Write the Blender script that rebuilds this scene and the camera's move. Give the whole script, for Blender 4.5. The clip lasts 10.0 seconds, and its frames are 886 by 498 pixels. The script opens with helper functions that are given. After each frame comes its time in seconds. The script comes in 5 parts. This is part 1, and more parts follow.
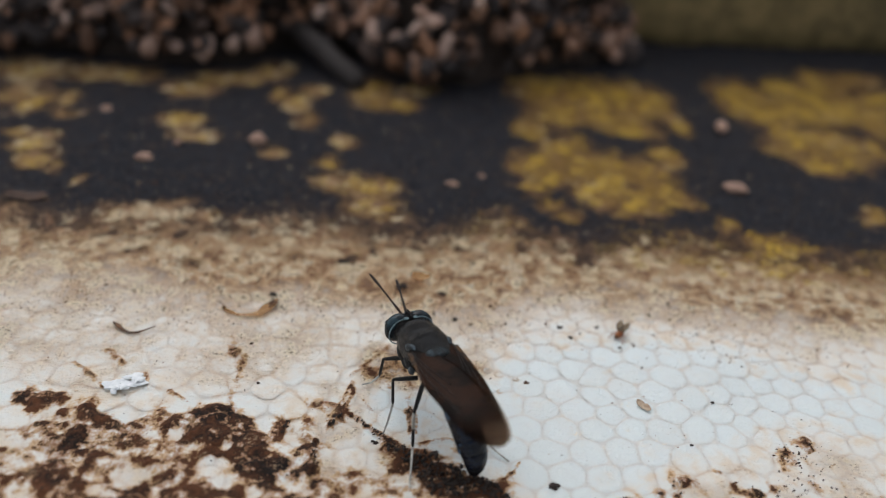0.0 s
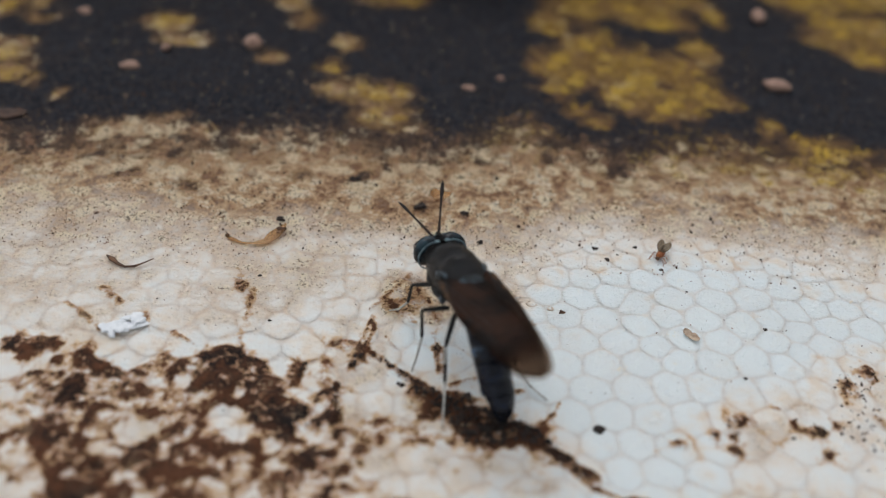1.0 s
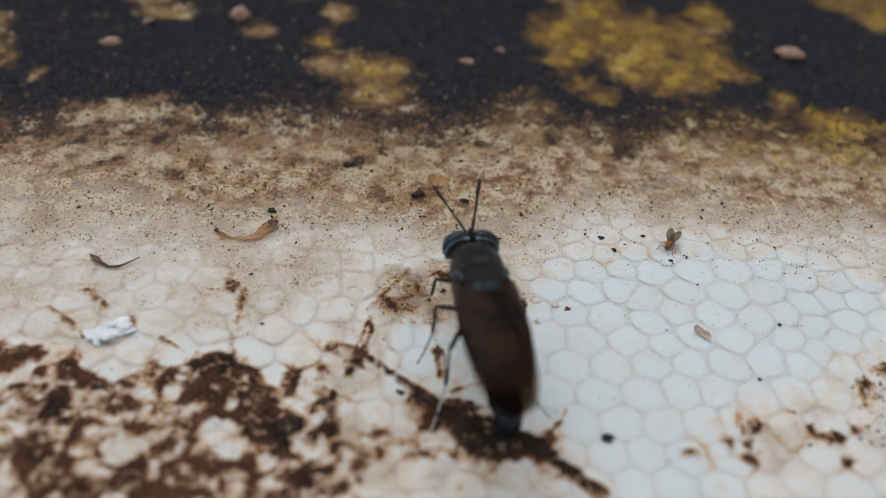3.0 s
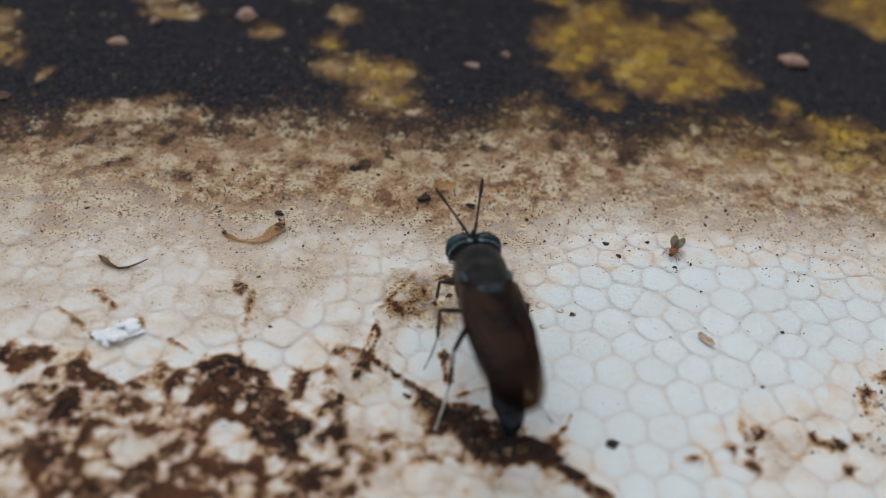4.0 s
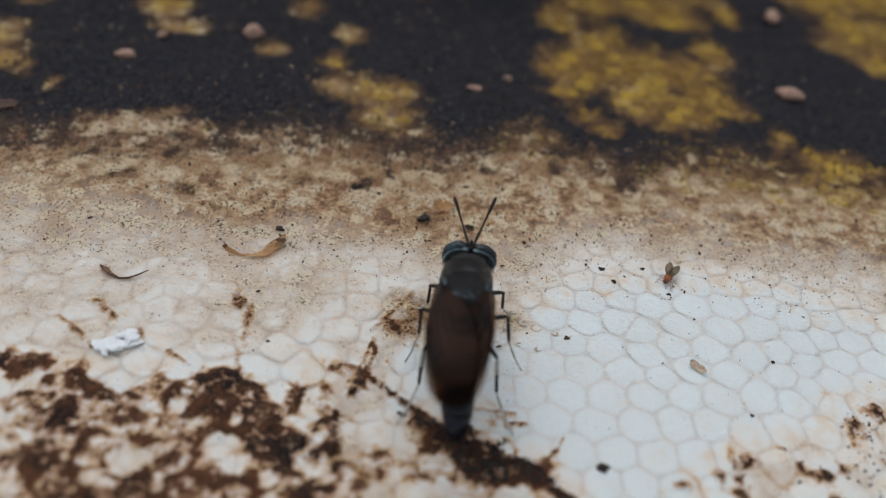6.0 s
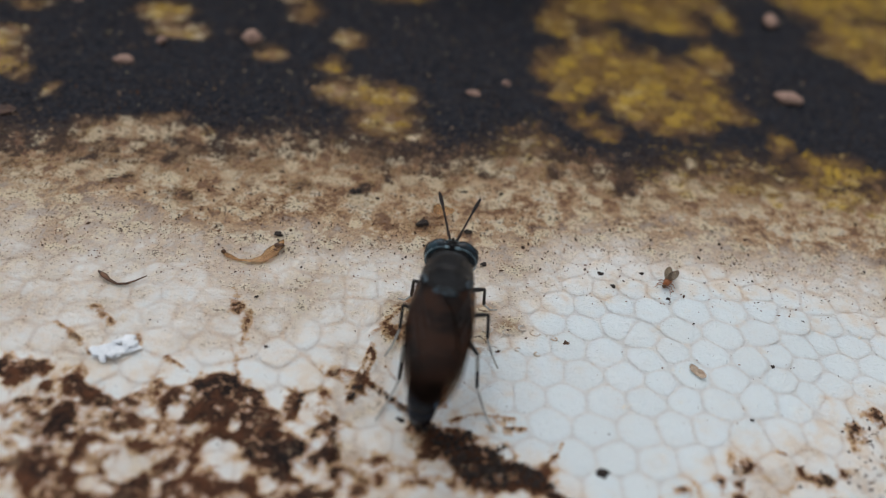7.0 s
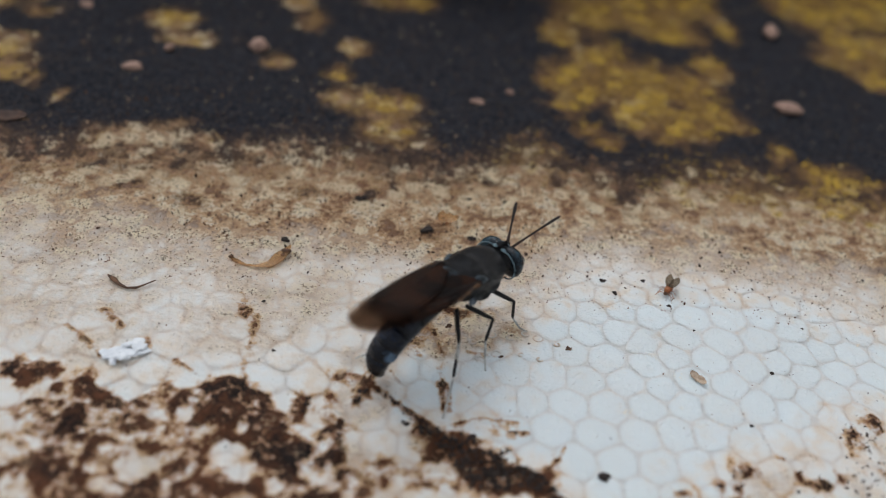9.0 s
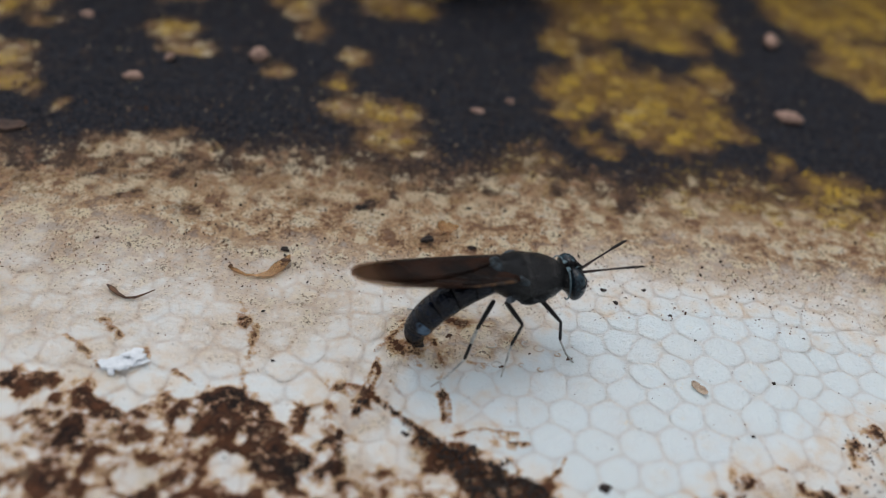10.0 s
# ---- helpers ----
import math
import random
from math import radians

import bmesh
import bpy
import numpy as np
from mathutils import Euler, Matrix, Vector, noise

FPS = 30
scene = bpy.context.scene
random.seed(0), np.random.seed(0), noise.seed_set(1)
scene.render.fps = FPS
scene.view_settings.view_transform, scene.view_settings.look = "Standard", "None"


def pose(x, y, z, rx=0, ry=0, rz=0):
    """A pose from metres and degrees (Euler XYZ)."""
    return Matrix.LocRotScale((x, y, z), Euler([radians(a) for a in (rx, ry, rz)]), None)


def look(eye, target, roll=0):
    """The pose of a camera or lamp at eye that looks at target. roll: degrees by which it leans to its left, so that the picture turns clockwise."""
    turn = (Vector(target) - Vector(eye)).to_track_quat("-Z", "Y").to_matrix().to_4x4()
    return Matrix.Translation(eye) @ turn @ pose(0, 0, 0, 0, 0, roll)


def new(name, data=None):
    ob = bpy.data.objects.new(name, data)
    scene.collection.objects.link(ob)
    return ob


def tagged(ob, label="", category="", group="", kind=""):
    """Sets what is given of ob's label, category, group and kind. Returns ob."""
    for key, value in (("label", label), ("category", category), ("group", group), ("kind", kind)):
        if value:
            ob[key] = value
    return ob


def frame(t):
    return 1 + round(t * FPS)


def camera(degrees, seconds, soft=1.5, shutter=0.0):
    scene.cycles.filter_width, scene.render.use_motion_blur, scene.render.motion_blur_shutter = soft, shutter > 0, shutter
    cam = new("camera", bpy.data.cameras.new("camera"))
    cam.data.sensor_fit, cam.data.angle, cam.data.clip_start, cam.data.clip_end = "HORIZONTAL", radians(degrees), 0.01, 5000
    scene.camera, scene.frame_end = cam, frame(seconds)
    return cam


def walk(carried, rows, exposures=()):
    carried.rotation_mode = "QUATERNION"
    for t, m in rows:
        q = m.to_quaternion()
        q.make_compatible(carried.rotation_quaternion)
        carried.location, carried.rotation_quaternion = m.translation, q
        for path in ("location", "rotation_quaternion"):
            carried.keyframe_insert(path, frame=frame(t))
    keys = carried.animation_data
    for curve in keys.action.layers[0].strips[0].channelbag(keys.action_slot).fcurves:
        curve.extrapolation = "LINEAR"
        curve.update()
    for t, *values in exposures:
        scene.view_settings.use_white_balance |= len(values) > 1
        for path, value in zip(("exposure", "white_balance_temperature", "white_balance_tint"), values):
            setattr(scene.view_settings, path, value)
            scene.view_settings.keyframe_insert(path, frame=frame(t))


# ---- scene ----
# All lengths below are in u, 1 u = 1.15 mm; the foam board's top lies at z = 0, y leads away from the camera.
U = 0.00115
cam = camera(56.0, 10.0, soft=1.0, shutter=0.3)
PATH = [
    (0, (0.109, -0.07, 38.927), (0.157, 1.627, 37.869), 4.9),
    (0.5, (-1.436, 2.745, 37.761), (-1.389, 4.377, 36.607), 4.3),
    (1, (-1.556, 5.801, 37.013), (-1.492, 7.351, 35.749), 4.1),
    (1.5, (-1.368, 7.54, 37.03), (-1.306, 9.025, 35.693), 3.8),
    (2, (-1.443, 8.84, 37.347), (-1.376, 10.318, 36.002), 3.5),
    (3.5, (-1.876, 9.756, 37.781), (-1.799, 11.22, 36.419), 3.9),
    (4, (-2.307, 9.736, 38.212), (-2.227, 11.199, 36.851), 4.5),
    (4.5, (-2.564, 9.484, 38.85), (-2.482, 10.955, 37.497), 5.1),
    (5, (-2.658, 9.094, 39.105), (-2.57, 10.572, 37.76), 5.9),
    (5.5, (-2.639, 9.303, 38.909), (-2.548, 10.787, 37.571), 6.6),
    (7, (-2.537, 9.442, 38.785), (-2.446, 10.94, 37.464), 6.4),
    (7.5, (-2.597, 9.781, 38.583), (-2.508, 11.278, 37.26), 6.5),
    (8, (-2.896, 9.813, 38.577), (-2.809, 11.307, 37.251), 6.5),
    (8.5, (-2.776, 8.64, 39.302), (-2.689, 10.144, 37.987), 6.5),
    (9, (-2.886, 8.814, 39.321), (-2.796, 10.322, 38.011), 6.7),
    (9.5, (-2.846, 8.89, 39.346), (-2.757, 10.405, 38.044), 6.6),
    (10, (-2.85, 8.983, 39.263), (-2.763, 10.505, 37.968), 6.6),
]
walk(cam, [(t, look(Vector(e) * U, Vector(g) * U, r)) for t, e, g, r in PATH],
     ((0.0, 0.03, 6550, 10), (1.0, -0.04, 6500, 10), (2.0, -0.12, 6450, 10), (5.5, -0.11, 6430, 10), (10.0, -0.08, 6330, 10)))
cam.data.dof.use_dof, cam.data.dof.focus_distance, cam.data.dof.aperture_fstop = True, 55.5 * U, 19.0

# ---- light: a bright overcast sky ----
world = bpy.data.worlds.new("sky")
scene.world = world
world.use_nodes = True
sky = world.node_tree.nodes.new("ShaderNodeTexSky")
sky.sky_type, sky.sun_disc = "NISHITA", False
sky.sun_elevation, sky.sun_rotation = radians(62), radians(-25)
sky.air_density, sky.dust_density = 1.0, 3.0
back = world.node_tree.nodes["Background"]
cloud = world.node_tree.nodes.new("ShaderNodeHueSaturation")
cloud.inputs["Saturation"].default_value = 0.3
world.node_tree.links.new(sky.outputs[0], cloud.inputs["Color"])
world.node_tree.links.new(cloud.outputs[0], back.inputs[0])
back.inputs[1].default_value = 0.15
sun = new("sun", bpy.data.lights.new("sun", "SUN"))
sun.data.energy, sun.data.angle, sun.data.color = 0.7, radians(110), (1.0, 0.98, 0.95)
sun.matrix_world = look((-0.05, 0.08, 0.4), (0, 0, 0))


# ---- materials ----
class Nodes:
    """A material's node tree, written from the output backwards."""

    def __init__(self, name, rough=0.6, bump=0.0):
        self.mat = bpy.data.materials.new(name)
        self.mat.use_nodes = True
        self.tree = self.mat.node_tree
        self.bsdf = self.tree.nodes["Principled BSDF"]
        self.bsdf.inputs["Roughness"].default_value = rough

    def node(self, kind, **values):
        n = self.tree.nodes.new(kind)
        if "operation" in values:
            n.operation = values["operation"]
        if "data_type" in values:
            n.data_type = values["data_type"]
        if "interpolation_type" in values:
            n.interpolation_type = values["interpolation_type"]
        if "attribute_name" in values:
            n.attribute_name = values["attribute_name"]
        if "voronoi_dimensions" in values:
            n.voronoi_dimensions = values["voronoi_dimensions"]
        return n

    def link(self, a, b):
        self.tree.links.new(a, b)

    def put(self, socket, value):
        if isinstance(value, bpy.types.NodeSocket):
            self.link(value, socket)
        else:
            socket.default_value = value

    def place(self, own=False):
        """Position in u: of the world, or of the object's own space."""
        src = self.node("ShaderNodeTexCoord").outputs["Object"] if own else self.node("ShaderNodeNewGeometry").outputs["Position"]
        n = self.node("ShaderNodeVectorMath", operation="SCALE")
        self.link(src, n.inputs[0])
        n.inputs["Scale"].default_value = 1 / U
        return n.outputs[0]

    def noise(self, at, scale, detail=3.0, rough=0.55):
        n = self.node("ShaderNodeTexNoise")
        self.link(at, n.inputs["Vector"])
        n.inputs["Scale"].default_value, n.inputs["Detail"].default_value, n.inputs["Roughness"].default_value = scale, detail, rough
        return n.outputs["Fac"]

    def swing(self, at, scale, detail=3.0, rough=0.6):
        """Noise stretched to about -1 to 1."""
        return self.math("MULTIPLY_ADD", self.noise(at, scale, detail, rough), 7.5, -3.75)

    def sum(self, *terms):
        total = None
        for v, k in terms:
            total = self.math("MULTIPLY", v, k) if total is None else self.math("MULTIPLY_ADD", v, k, total)
        return total

    def math(self, op, a, b=0.0, c=0.0):
        n = self.node("ShaderNodeMath", operation=op)
        for i, v in enumerate((a, b, c)):
            self.put(n.inputs[i], v)
        return n.outputs[0]

    def step(self, v, lo, hi):
        n = self.node("ShaderNodeMapRange", interpolation_type="SMOOTHSTEP")
        self.put(n.inputs[0], v)
        n.inputs[1].default_value, n.inputs[2].default_value = lo, hi
        return n.outputs[0]

    def mix(self, fac, a, b):
        n = self.node("ShaderNodeMix", data_type="RGBA")
        self.put(n.inputs["Factor"], fac)
        for name, v in (("A", a), ("B", b)):
            sock = [s for s in n.inputs if s.name == name and s.type == "RGBA"][0]
            self.put(sock, v if isinstance(v, bpy.types.NodeSocket) else (*v, 1.0))
        return [s for s in n.outputs if s.type == "RGBA"][0]

    def ramp(self, fac, stops):
        n = self.node("ShaderNodeValToRGB")
        self.put(n.inputs[0], fac)
        els = n.color_ramp.elements
        while len(els) < len(stops):
            els.new(0.5)
        for e, (p, c) in zip(els, stops):
            e.position, e.color = p, (*c, 1.0)
        return n.outputs[0]

    def bump(self, height, depth, strength=0.6):
        n = self.node("ShaderNodeBump")
        self.link(height, n.inputs["Height"])
        n.inputs["Distance"].default_value, n.inputs["Strength"].default_value = depth * U, strength
        self.link(n.outputs[0], self.bsdf.inputs["Normal"])

    def colour(self, v):
        self.put(self.bsdf.inputs["Base Color"], v if isinstance(v, bpy.types.NodeSocket) else (*v, 1.0))
        return self


def foam_material():
    """Bead foam: white, turning tan and yellow with age, under soil stains and a black crust (the mesh's stain fields)."""
    m = Nodes("stained_foam", 0.55)
    at = m.place()
    att = m.node("ShaderNodeAttribute", attribute_name="stain")
    sep = m.node("ShaderNodeSeparateColor")
    m.link(att.outputs["Color"], sep.inputs[0])
    tan, yellow, soil, crust = sep.outputs[0], sep.outputs[1], sep.outputs[2], att.outputs["Alpha"]
    seam = m.node("ShaderNodeAttribute", attribute_name="seam").outputs["Fac"]
    big, flake, mid, fine, grit, dust = m.swing(at, 0.2, 3), m.swing(at, 0.42, 6, 0.68), m.swing(at, 0.8, 5), m.swing(at, 2.2, 4), m.swing(at, 4.6, 4), m.swing(at, 10.0, 2)
    aged = m.step(m.sum((tan, 1.0), (big, 0.25), (mid, 0.1)), -0.75, 0.1)
    tone = m.node("ShaderNodeAttribute", attribute_name="tone").outputs["Fac"]
    white = m.mix(m.step(m.sum((big, 0.8), (mid, 0.3)), -0.9, 0.9), (0.655, 0.722, 0.73), (0.65, 0.698, 0.698))
    white = m.mix(m.math("MULTIPLY", tone, 0.5), white, (0.61, 0.66, 0.655))
    white = m.mix(aged, white, m.mix(m.step(m.sum((big, 0.5), (mid, 0.4), (flake, 0.3)), -0.3, 1.1), (0.68, 0.675, 0.635), (0.655, 0.575, 0.47)))
    tan_in = m.sum((tan, 1.0), (flake, 0.12), (mid, 0.08), (fine, 0.06), (big, 0.08))
    sand = m.mix(m.step(m.sum((mid, 0.4), (fine, 0.4), (grit, 0.3)), -0.7, 0.7), (0.43, 0.235, 0.105), (0.70, 0.50, 0.295))
    sand = m.mix(m.math("MULTIPLY", m.step(m.sum((flake, 0.75), (mid, 0.6), (fine, 0.2)), 0.05, 0.75), 0.9), sand, (0.80, 0.71, 0.54))
    sand = m.mix(m.math("MULTIPLY", m.step(m.sum((flake, -0.7), (mid, -0.6), (fine, -0.25), (grit, 0.3)), 0.2, 0.8), 0.9), sand, (0.17, 0.066, 0.020))
    bright = m.math("MULTIPLY", m.step(m.sum((tone, 0.9), (seam, -0.6), (fine, 0.25), (mid, 0.35), (flake, 0.25)), 0.3, 0.85), 0.85)
    sand = m.mix(bright, sand, (0.80, 0.67, 0.45))
    col = m.mix(m.math("MULTIPLY", m.step(tan_in, -0.1, 0.5), 0.9), white, (0.70, 0.62, 0.525))
    col = m.mix(m.math("MULTIPLY", m.step(tan_in, 0.15, 0.95), 0.95), col, sand)
    joint = m.math("MULTIPLY", m.math("MULTIPLY", m.step(seam, 0.05, 1.0), m.step(tan_in, 0.75, 0.25)), m.math("MULTIPLY_ADD", m.step(m.sum((big, 0.4), (mid, 0.5), (fine, 0.3), (aged, 0.9)), 0.5, 1.8), 0.42, 0.24))
    col = m.mix(joint, col, m.mix(m.step(m.sum((fine, 0.6), (mid, 0.4)), -0.6, 0.5), (0.34, 0.19, 0.10), (0.58, 0.43, 0.30)))
    yel_in = m.sum((yellow, 1.0), (mid, 0.25), (big, 0.2))
    col = m.mix(m.step(yel_in, 0.15, 0.95), col, m.mix(m.step(m.sum((fine, 0.35), (mid, 0.45), (flake, 0.25), (tone, 1.0), (seam, -0.5)), -0.3, 1.3), (0.17, 0.085, 0.010), (0.66, 0.42, 0.045)))
    speck = m.math("MULTIPLY", m.step(m.sum((grit, 0.75), (dust, 0.3), (mid, 0.35)), 0.6, 0.85), m.step(tan_in, 0.1, 0.8))
    col = m.mix(m.math("MULTIPLY", speck, 0.85), col, (0.075, 0.036, 0.02))
    fleck = m.math("MULTIPLY", m.step(m.sum((fine, 0.6), (grit, 0.55), (flake, -0.3)), 0.6, 0.85), m.step(tan_in, 0.25, 0.9))
    col = m.mix(m.math("MULTIPLY", fleck, 0.75), col, (0.20, 0.088, 0.03))
    few = m.step(m.sum((grit, 0.8), (dust, 0.4), (big, 0.2)), 1.6, 1.8)
    col = m.mix(m.math("MULTIPLY", few, 0.8), col, (0.16, 0.08, 0.04))
    soil_in = m.sum((soil, 1.0), (flake, 0.2), (mid, 0.32), (fine, 0.24), (grit, 0.1), (m.math("SUBTRACT", seam, 0.35), 0.36))
    col = m.mix(m.math("MULTIPLY", m.step(soil_in, -0.5, 0.15), 0.94), col, m.mix(m.step(m.sum((fine, 0.7), (mid, 0.5)), -0.6, 0.6), (0.26, 0.105, 0.030), (0.53, 0.335, 0.165)))
    muddy = m.step(soil_in, -0.02, 0.38)
    col = m.mix(muddy, col, m.mix(m.step(m.sum((grit, 0.2), (fine, 0.3), (mid, 0.35), (flake, 0.4), (big, 0.5)), -0.6, 0.9), (0.013, 0.010, 0.009), (0.10, 0.042, 0.021)))
    crust_in = m.sum((crust, 1.0), (big, 0.1), (flake, 0.2), (mid, 0.22), (fine, 0.34), (grit, 0.3), (dust, 0.1))
    black = m.mix(m.step(m.sum((grit, 0.6), (fine, 0.4)), -0.5, 0.7), (0.014, 0.016, 0.022), (0.050, 0.053, 0.066))
    black = m.mix(m.math("MULTIPLY", m.step(m.sum((grit, 0.6), (dust, 0.5), (mid, 0.35)), 0.55, 0.9), 0.6), black, (0.12, 0.075, 0.042))
    margin = m.math("MULTIPLY", m.step(m.sum((crust, 1.0), (mid, 0.12), (fine, 0.1)), 0.8, 0.2), m.step(m.sum((fine, 0.5), (grit, 0.6), (mid, 0.2)), -0.5, 0.6))
    black = m.mix(m.math("MULTIPLY", margin, 0.8), black, (0.135, 0.078, 0.045))
    crusted = m.step(crust_in, -0.3, 0.4)
    col = m.mix(m.math("MULTIPLY", m.math("MULTIPLY", m.step(crust_in, -1.25, 0.05), m.step(m.sum((tone, -1.2), (seam, 0.5), (mid, 0.5), (fine, 0.4)), -1.1, 0.0)), 0.88), col, m.mix(m.step(m.sum((fine, 0.6), (mid, 0.5)), -0.7, 0.7), (0.075, 0.034, 0.015), (0.34, 0.19, 0.07)))
    cells = m.node("ShaderNodeTexVoronoi", voronoi_dimensions="2D")
    m.link(at, cells.inputs["Vector"])
    cells.inputs["Scale"].default_value = 0.52
    pick = m.node("ShaderNodeSeparateColor")
    m.link(cells.outputs["Color"], pick.inputs[0])
    knob = m.math("MULTIPLY", m.step(m.sum((cells.outputs["Distance"], 1.0), (fine, 0.13), (mid, 0.12)), 0.46, 0.16), m.step(pick.outputs[0], 0.3, 0.75))
    zone = m.math("MULTIPLY", m.step(crust_in, -1.9, -0.9), m.math("MULTIPLY", m.step(crust_in, 0.3, -0.1), m.step(yel_in, 1.1, 0.6)))
    col = m.mix(m.math("MULTIPLY", m.math("MULTIPLY", knob, zone), 0.7), col, m.mix(m.step(yel_in, 0.3, 0.9), (0.80, 0.67, 0.45), (0.72, 0.52, 0.18)))
    m.colour(m.mix(crusted, col, black))
    dirty = m.math("MAXIMUM", crusted, muddy)
    m.link(m.math("MULTIPLY_ADD", dirty, 0.35, 0.55), m.bsdf.inputs["Roughness"])
    m.link(m.math("MULTIPLY_ADD", dirty, -0.2, 0.35), m.bsdf.inputs["Specular IOR Level"])
    m.link(m.math("MULTIPLY_ADD", dirty, -0.3, 0.3), m.bsdf.inputs["Subsurface Weight"])
    m.bsdf.inputs["Subsurface Radius"].default_value, m.bsdf.inputs["Subsurface Scale"].default_value = (1.0, 0.9, 0.8), 0.7 * U
    rough_at = m.step(m.math("ADD", tan_in, m.math("MULTIPLY", crusted, 1.0)), 0.0, 1.0)
    m.bump(m.math("MULTIPLY", m.sum((grit, 0.55), (fine, 0.9), (dust, 0.3)), m.math("MULTIPLY_ADD", rough_at, 0.85, 0.15)), 0.14, 0.9)
    return m.mat


def grain_material(name, stops, own_random, rough=0.7):
    """Grains whose tone varies from one to the next."""
    m = Nodes(name, rough)
    pick = m.node("ShaderNodeObjectInfo").outputs["Random"] if own_random else m.node("ShaderNodeNewGeometry").outputs["Random Per Island"]
    at = m.place()
    n, g = m.noise(at, 0.9, 4, 0.65), m.noise(at, 4.0, 3)
    col = m.ramp(pick, stops)
    col = m.mix(m.math("MULTIPLY", m.step(n, 0.48, 0.68), 0.7), col, (0.035, 0.025, 0.02))
    m.colour(col)
    m.bump(m.math("ADD", n, m.math("MULTIPLY", g, 0.6)), 0.3, 0.7)
    return m.mat


def mottled(name, dark, light, scale, rough=0.6, depth=0.1, own=True, lo=0.35, hi=0.65):
    m = Nodes(name, rough)
    at = m.place(own)
    a, b = m.noise(at, scale, 5, 0.6), m.noise(at, scale * 4, 3)
    m.colour(m.mix(m.step(m.math("MULTIPLY_ADD", b, 0.4, m.math("MULTIPLY", a, 0.6)), lo, hi), dark, light))
    m.bump(m.math("ADD", a, m.math("MULTIPLY", b, 0.5)), depth, 0.6)
    return m.mat


FOAM = foam_material()
GRAINS = [(0.0, (0.016, 0.013, 0.015)), (0.42, (0.055, 0.040, 0.038)), (0.62, (0.14, 0.07, 0.04)), (0.8, (0.36, 0.18, 0.10)), (0.92, (0.48, 0.33, 0.27)), (1.0, (0.74, 0.55, 0.46))]
GRAIN_ONE, GRAIN_MANY = grain_material("frass_grain", GRAINS, True), grain_material("frass_grain_joined", GRAINS, False)
SHADED_SOIL = mottled("shaded_soil", (0.010, 0.008, 0.007), (0.045, 0.028, 0.020), 1.5, 0.9, 0.3)
SOIL_BITS = grain_material("soil_bits", [(0.0, (0.014, 0.009, 0.007)), (0.5, (0.040, 0.018, 0.009)), (1.0, (0.10, 0.045, 0.02))], False, 0.85)
RUST_BITS = grain_material("rust_bits", [(0.0, (0.08, 0.032, 0.016)), (0.5, (0.18, 0.08, 0.04)), (1.0, (0.31, 0.17, 0.10))], False, 0.8)
PALE_BITS = grain_material("pale_bits", [(0.0, (0.10, 0.055, 0.03)), (0.6, (0.22, 0.14, 0.085)), (1.0, (0.42, 0.30, 0.20))], False, 0.8)
BLACK_BITS = grain_material("black_bits", [(0.0, (0.010, 0.008, 0.007)), (1.0, (0.035, 0.022, 0.016))], False, 0.8)
PELLET = mottled("pale_pellet", (0.24, 0.14, 0.10), (0.42, 0.27, 0.20), 0.8, 0.6, 0.15)
BACK_BOARD = mottled("grimy_olive_foam", (0.09, 0.07, 0.028), (0.26, 0.19, 0.08), 0.25, 0.7, 0.3)
TWIG = mottled("rotten_twig", (0.011, 0.009, 0.010), (0.034, 0.026, 0.024), 1.2, 0.75, 0.3)
EARTH = mottled("bare_earth", (0.03, 0.022, 0.014), (0.09, 0.065, 0.04), 0.05, 0.95, 1.0)


def insect_material(name, dark, light, scale, rough, coat=0.0, depth=0.05, shine=0.3, lo=-0.4, hi=0.9):
    m = Nodes(name, rough)
    at = m.place(True)
    a, b = m.swing(at, scale, 4), m.swing(at, scale * 6, 2)
    m.colour(m.mix(m.step(m.sum((a, 0.8), (b, 0.3)), lo, hi), dark, light))
    m.bump(m.sum((b, 0.6), (a, 0.4)), depth, 0.7)
    m.bsdf.inputs["Coat Weight"].default_value, m.bsdf.inputs["Coat Roughness"].default_value = coat, 0.25
    m.bsdf.inputs["Specular IOR Level"].default_value = shine
    return m.mat


def thorax_material():
    """Black cuticle under hair that greys it in two bands across the back."""
    m = Nodes("banded_thorax", 0.26)
    at = m.place(True)
    a, b = m.swing(at, 1.3, 4), m.swing(at, 7.0, 2)
    split = m.node("ShaderNodeSeparateXYZ")
    m.link(at, split.inputs[0])
    along_x = m.math("ADD", split.outputs[0], m.math("MULTIPLY", a, 0.12))
    bands = m.math("MAXIMUM", m.step(m.math("ABSOLUTE", m.math("SUBTRACT", along_x, 1.75)), 0.45, 0.1), m.step(m.math("ABSOLUTE", m.math("SUBTRACT", along_x, 0.12)), 0.4, 0.08))
    dark = m.mix(m.step(m.sum((a, 0.8), (b, 0.3)), -0.1, 1.0), (0.002, 0.0022, 0.003), (0.011, 0.011, 0.012))
    m.colour(m.mix(m.math("MULTIPLY", bands, m.step(m.sum((a, 0.5), (b, 0.6)), -0.7, 0.6)), dark, (0.034, 0.033, 0.032)))
    m.bump(m.sum((b, 0.6), (a, 0.4)), 0.12, 0.7)
    m.bsdf.inputs["Specular IOR Level"].default_value = 0.34
    return m.mat


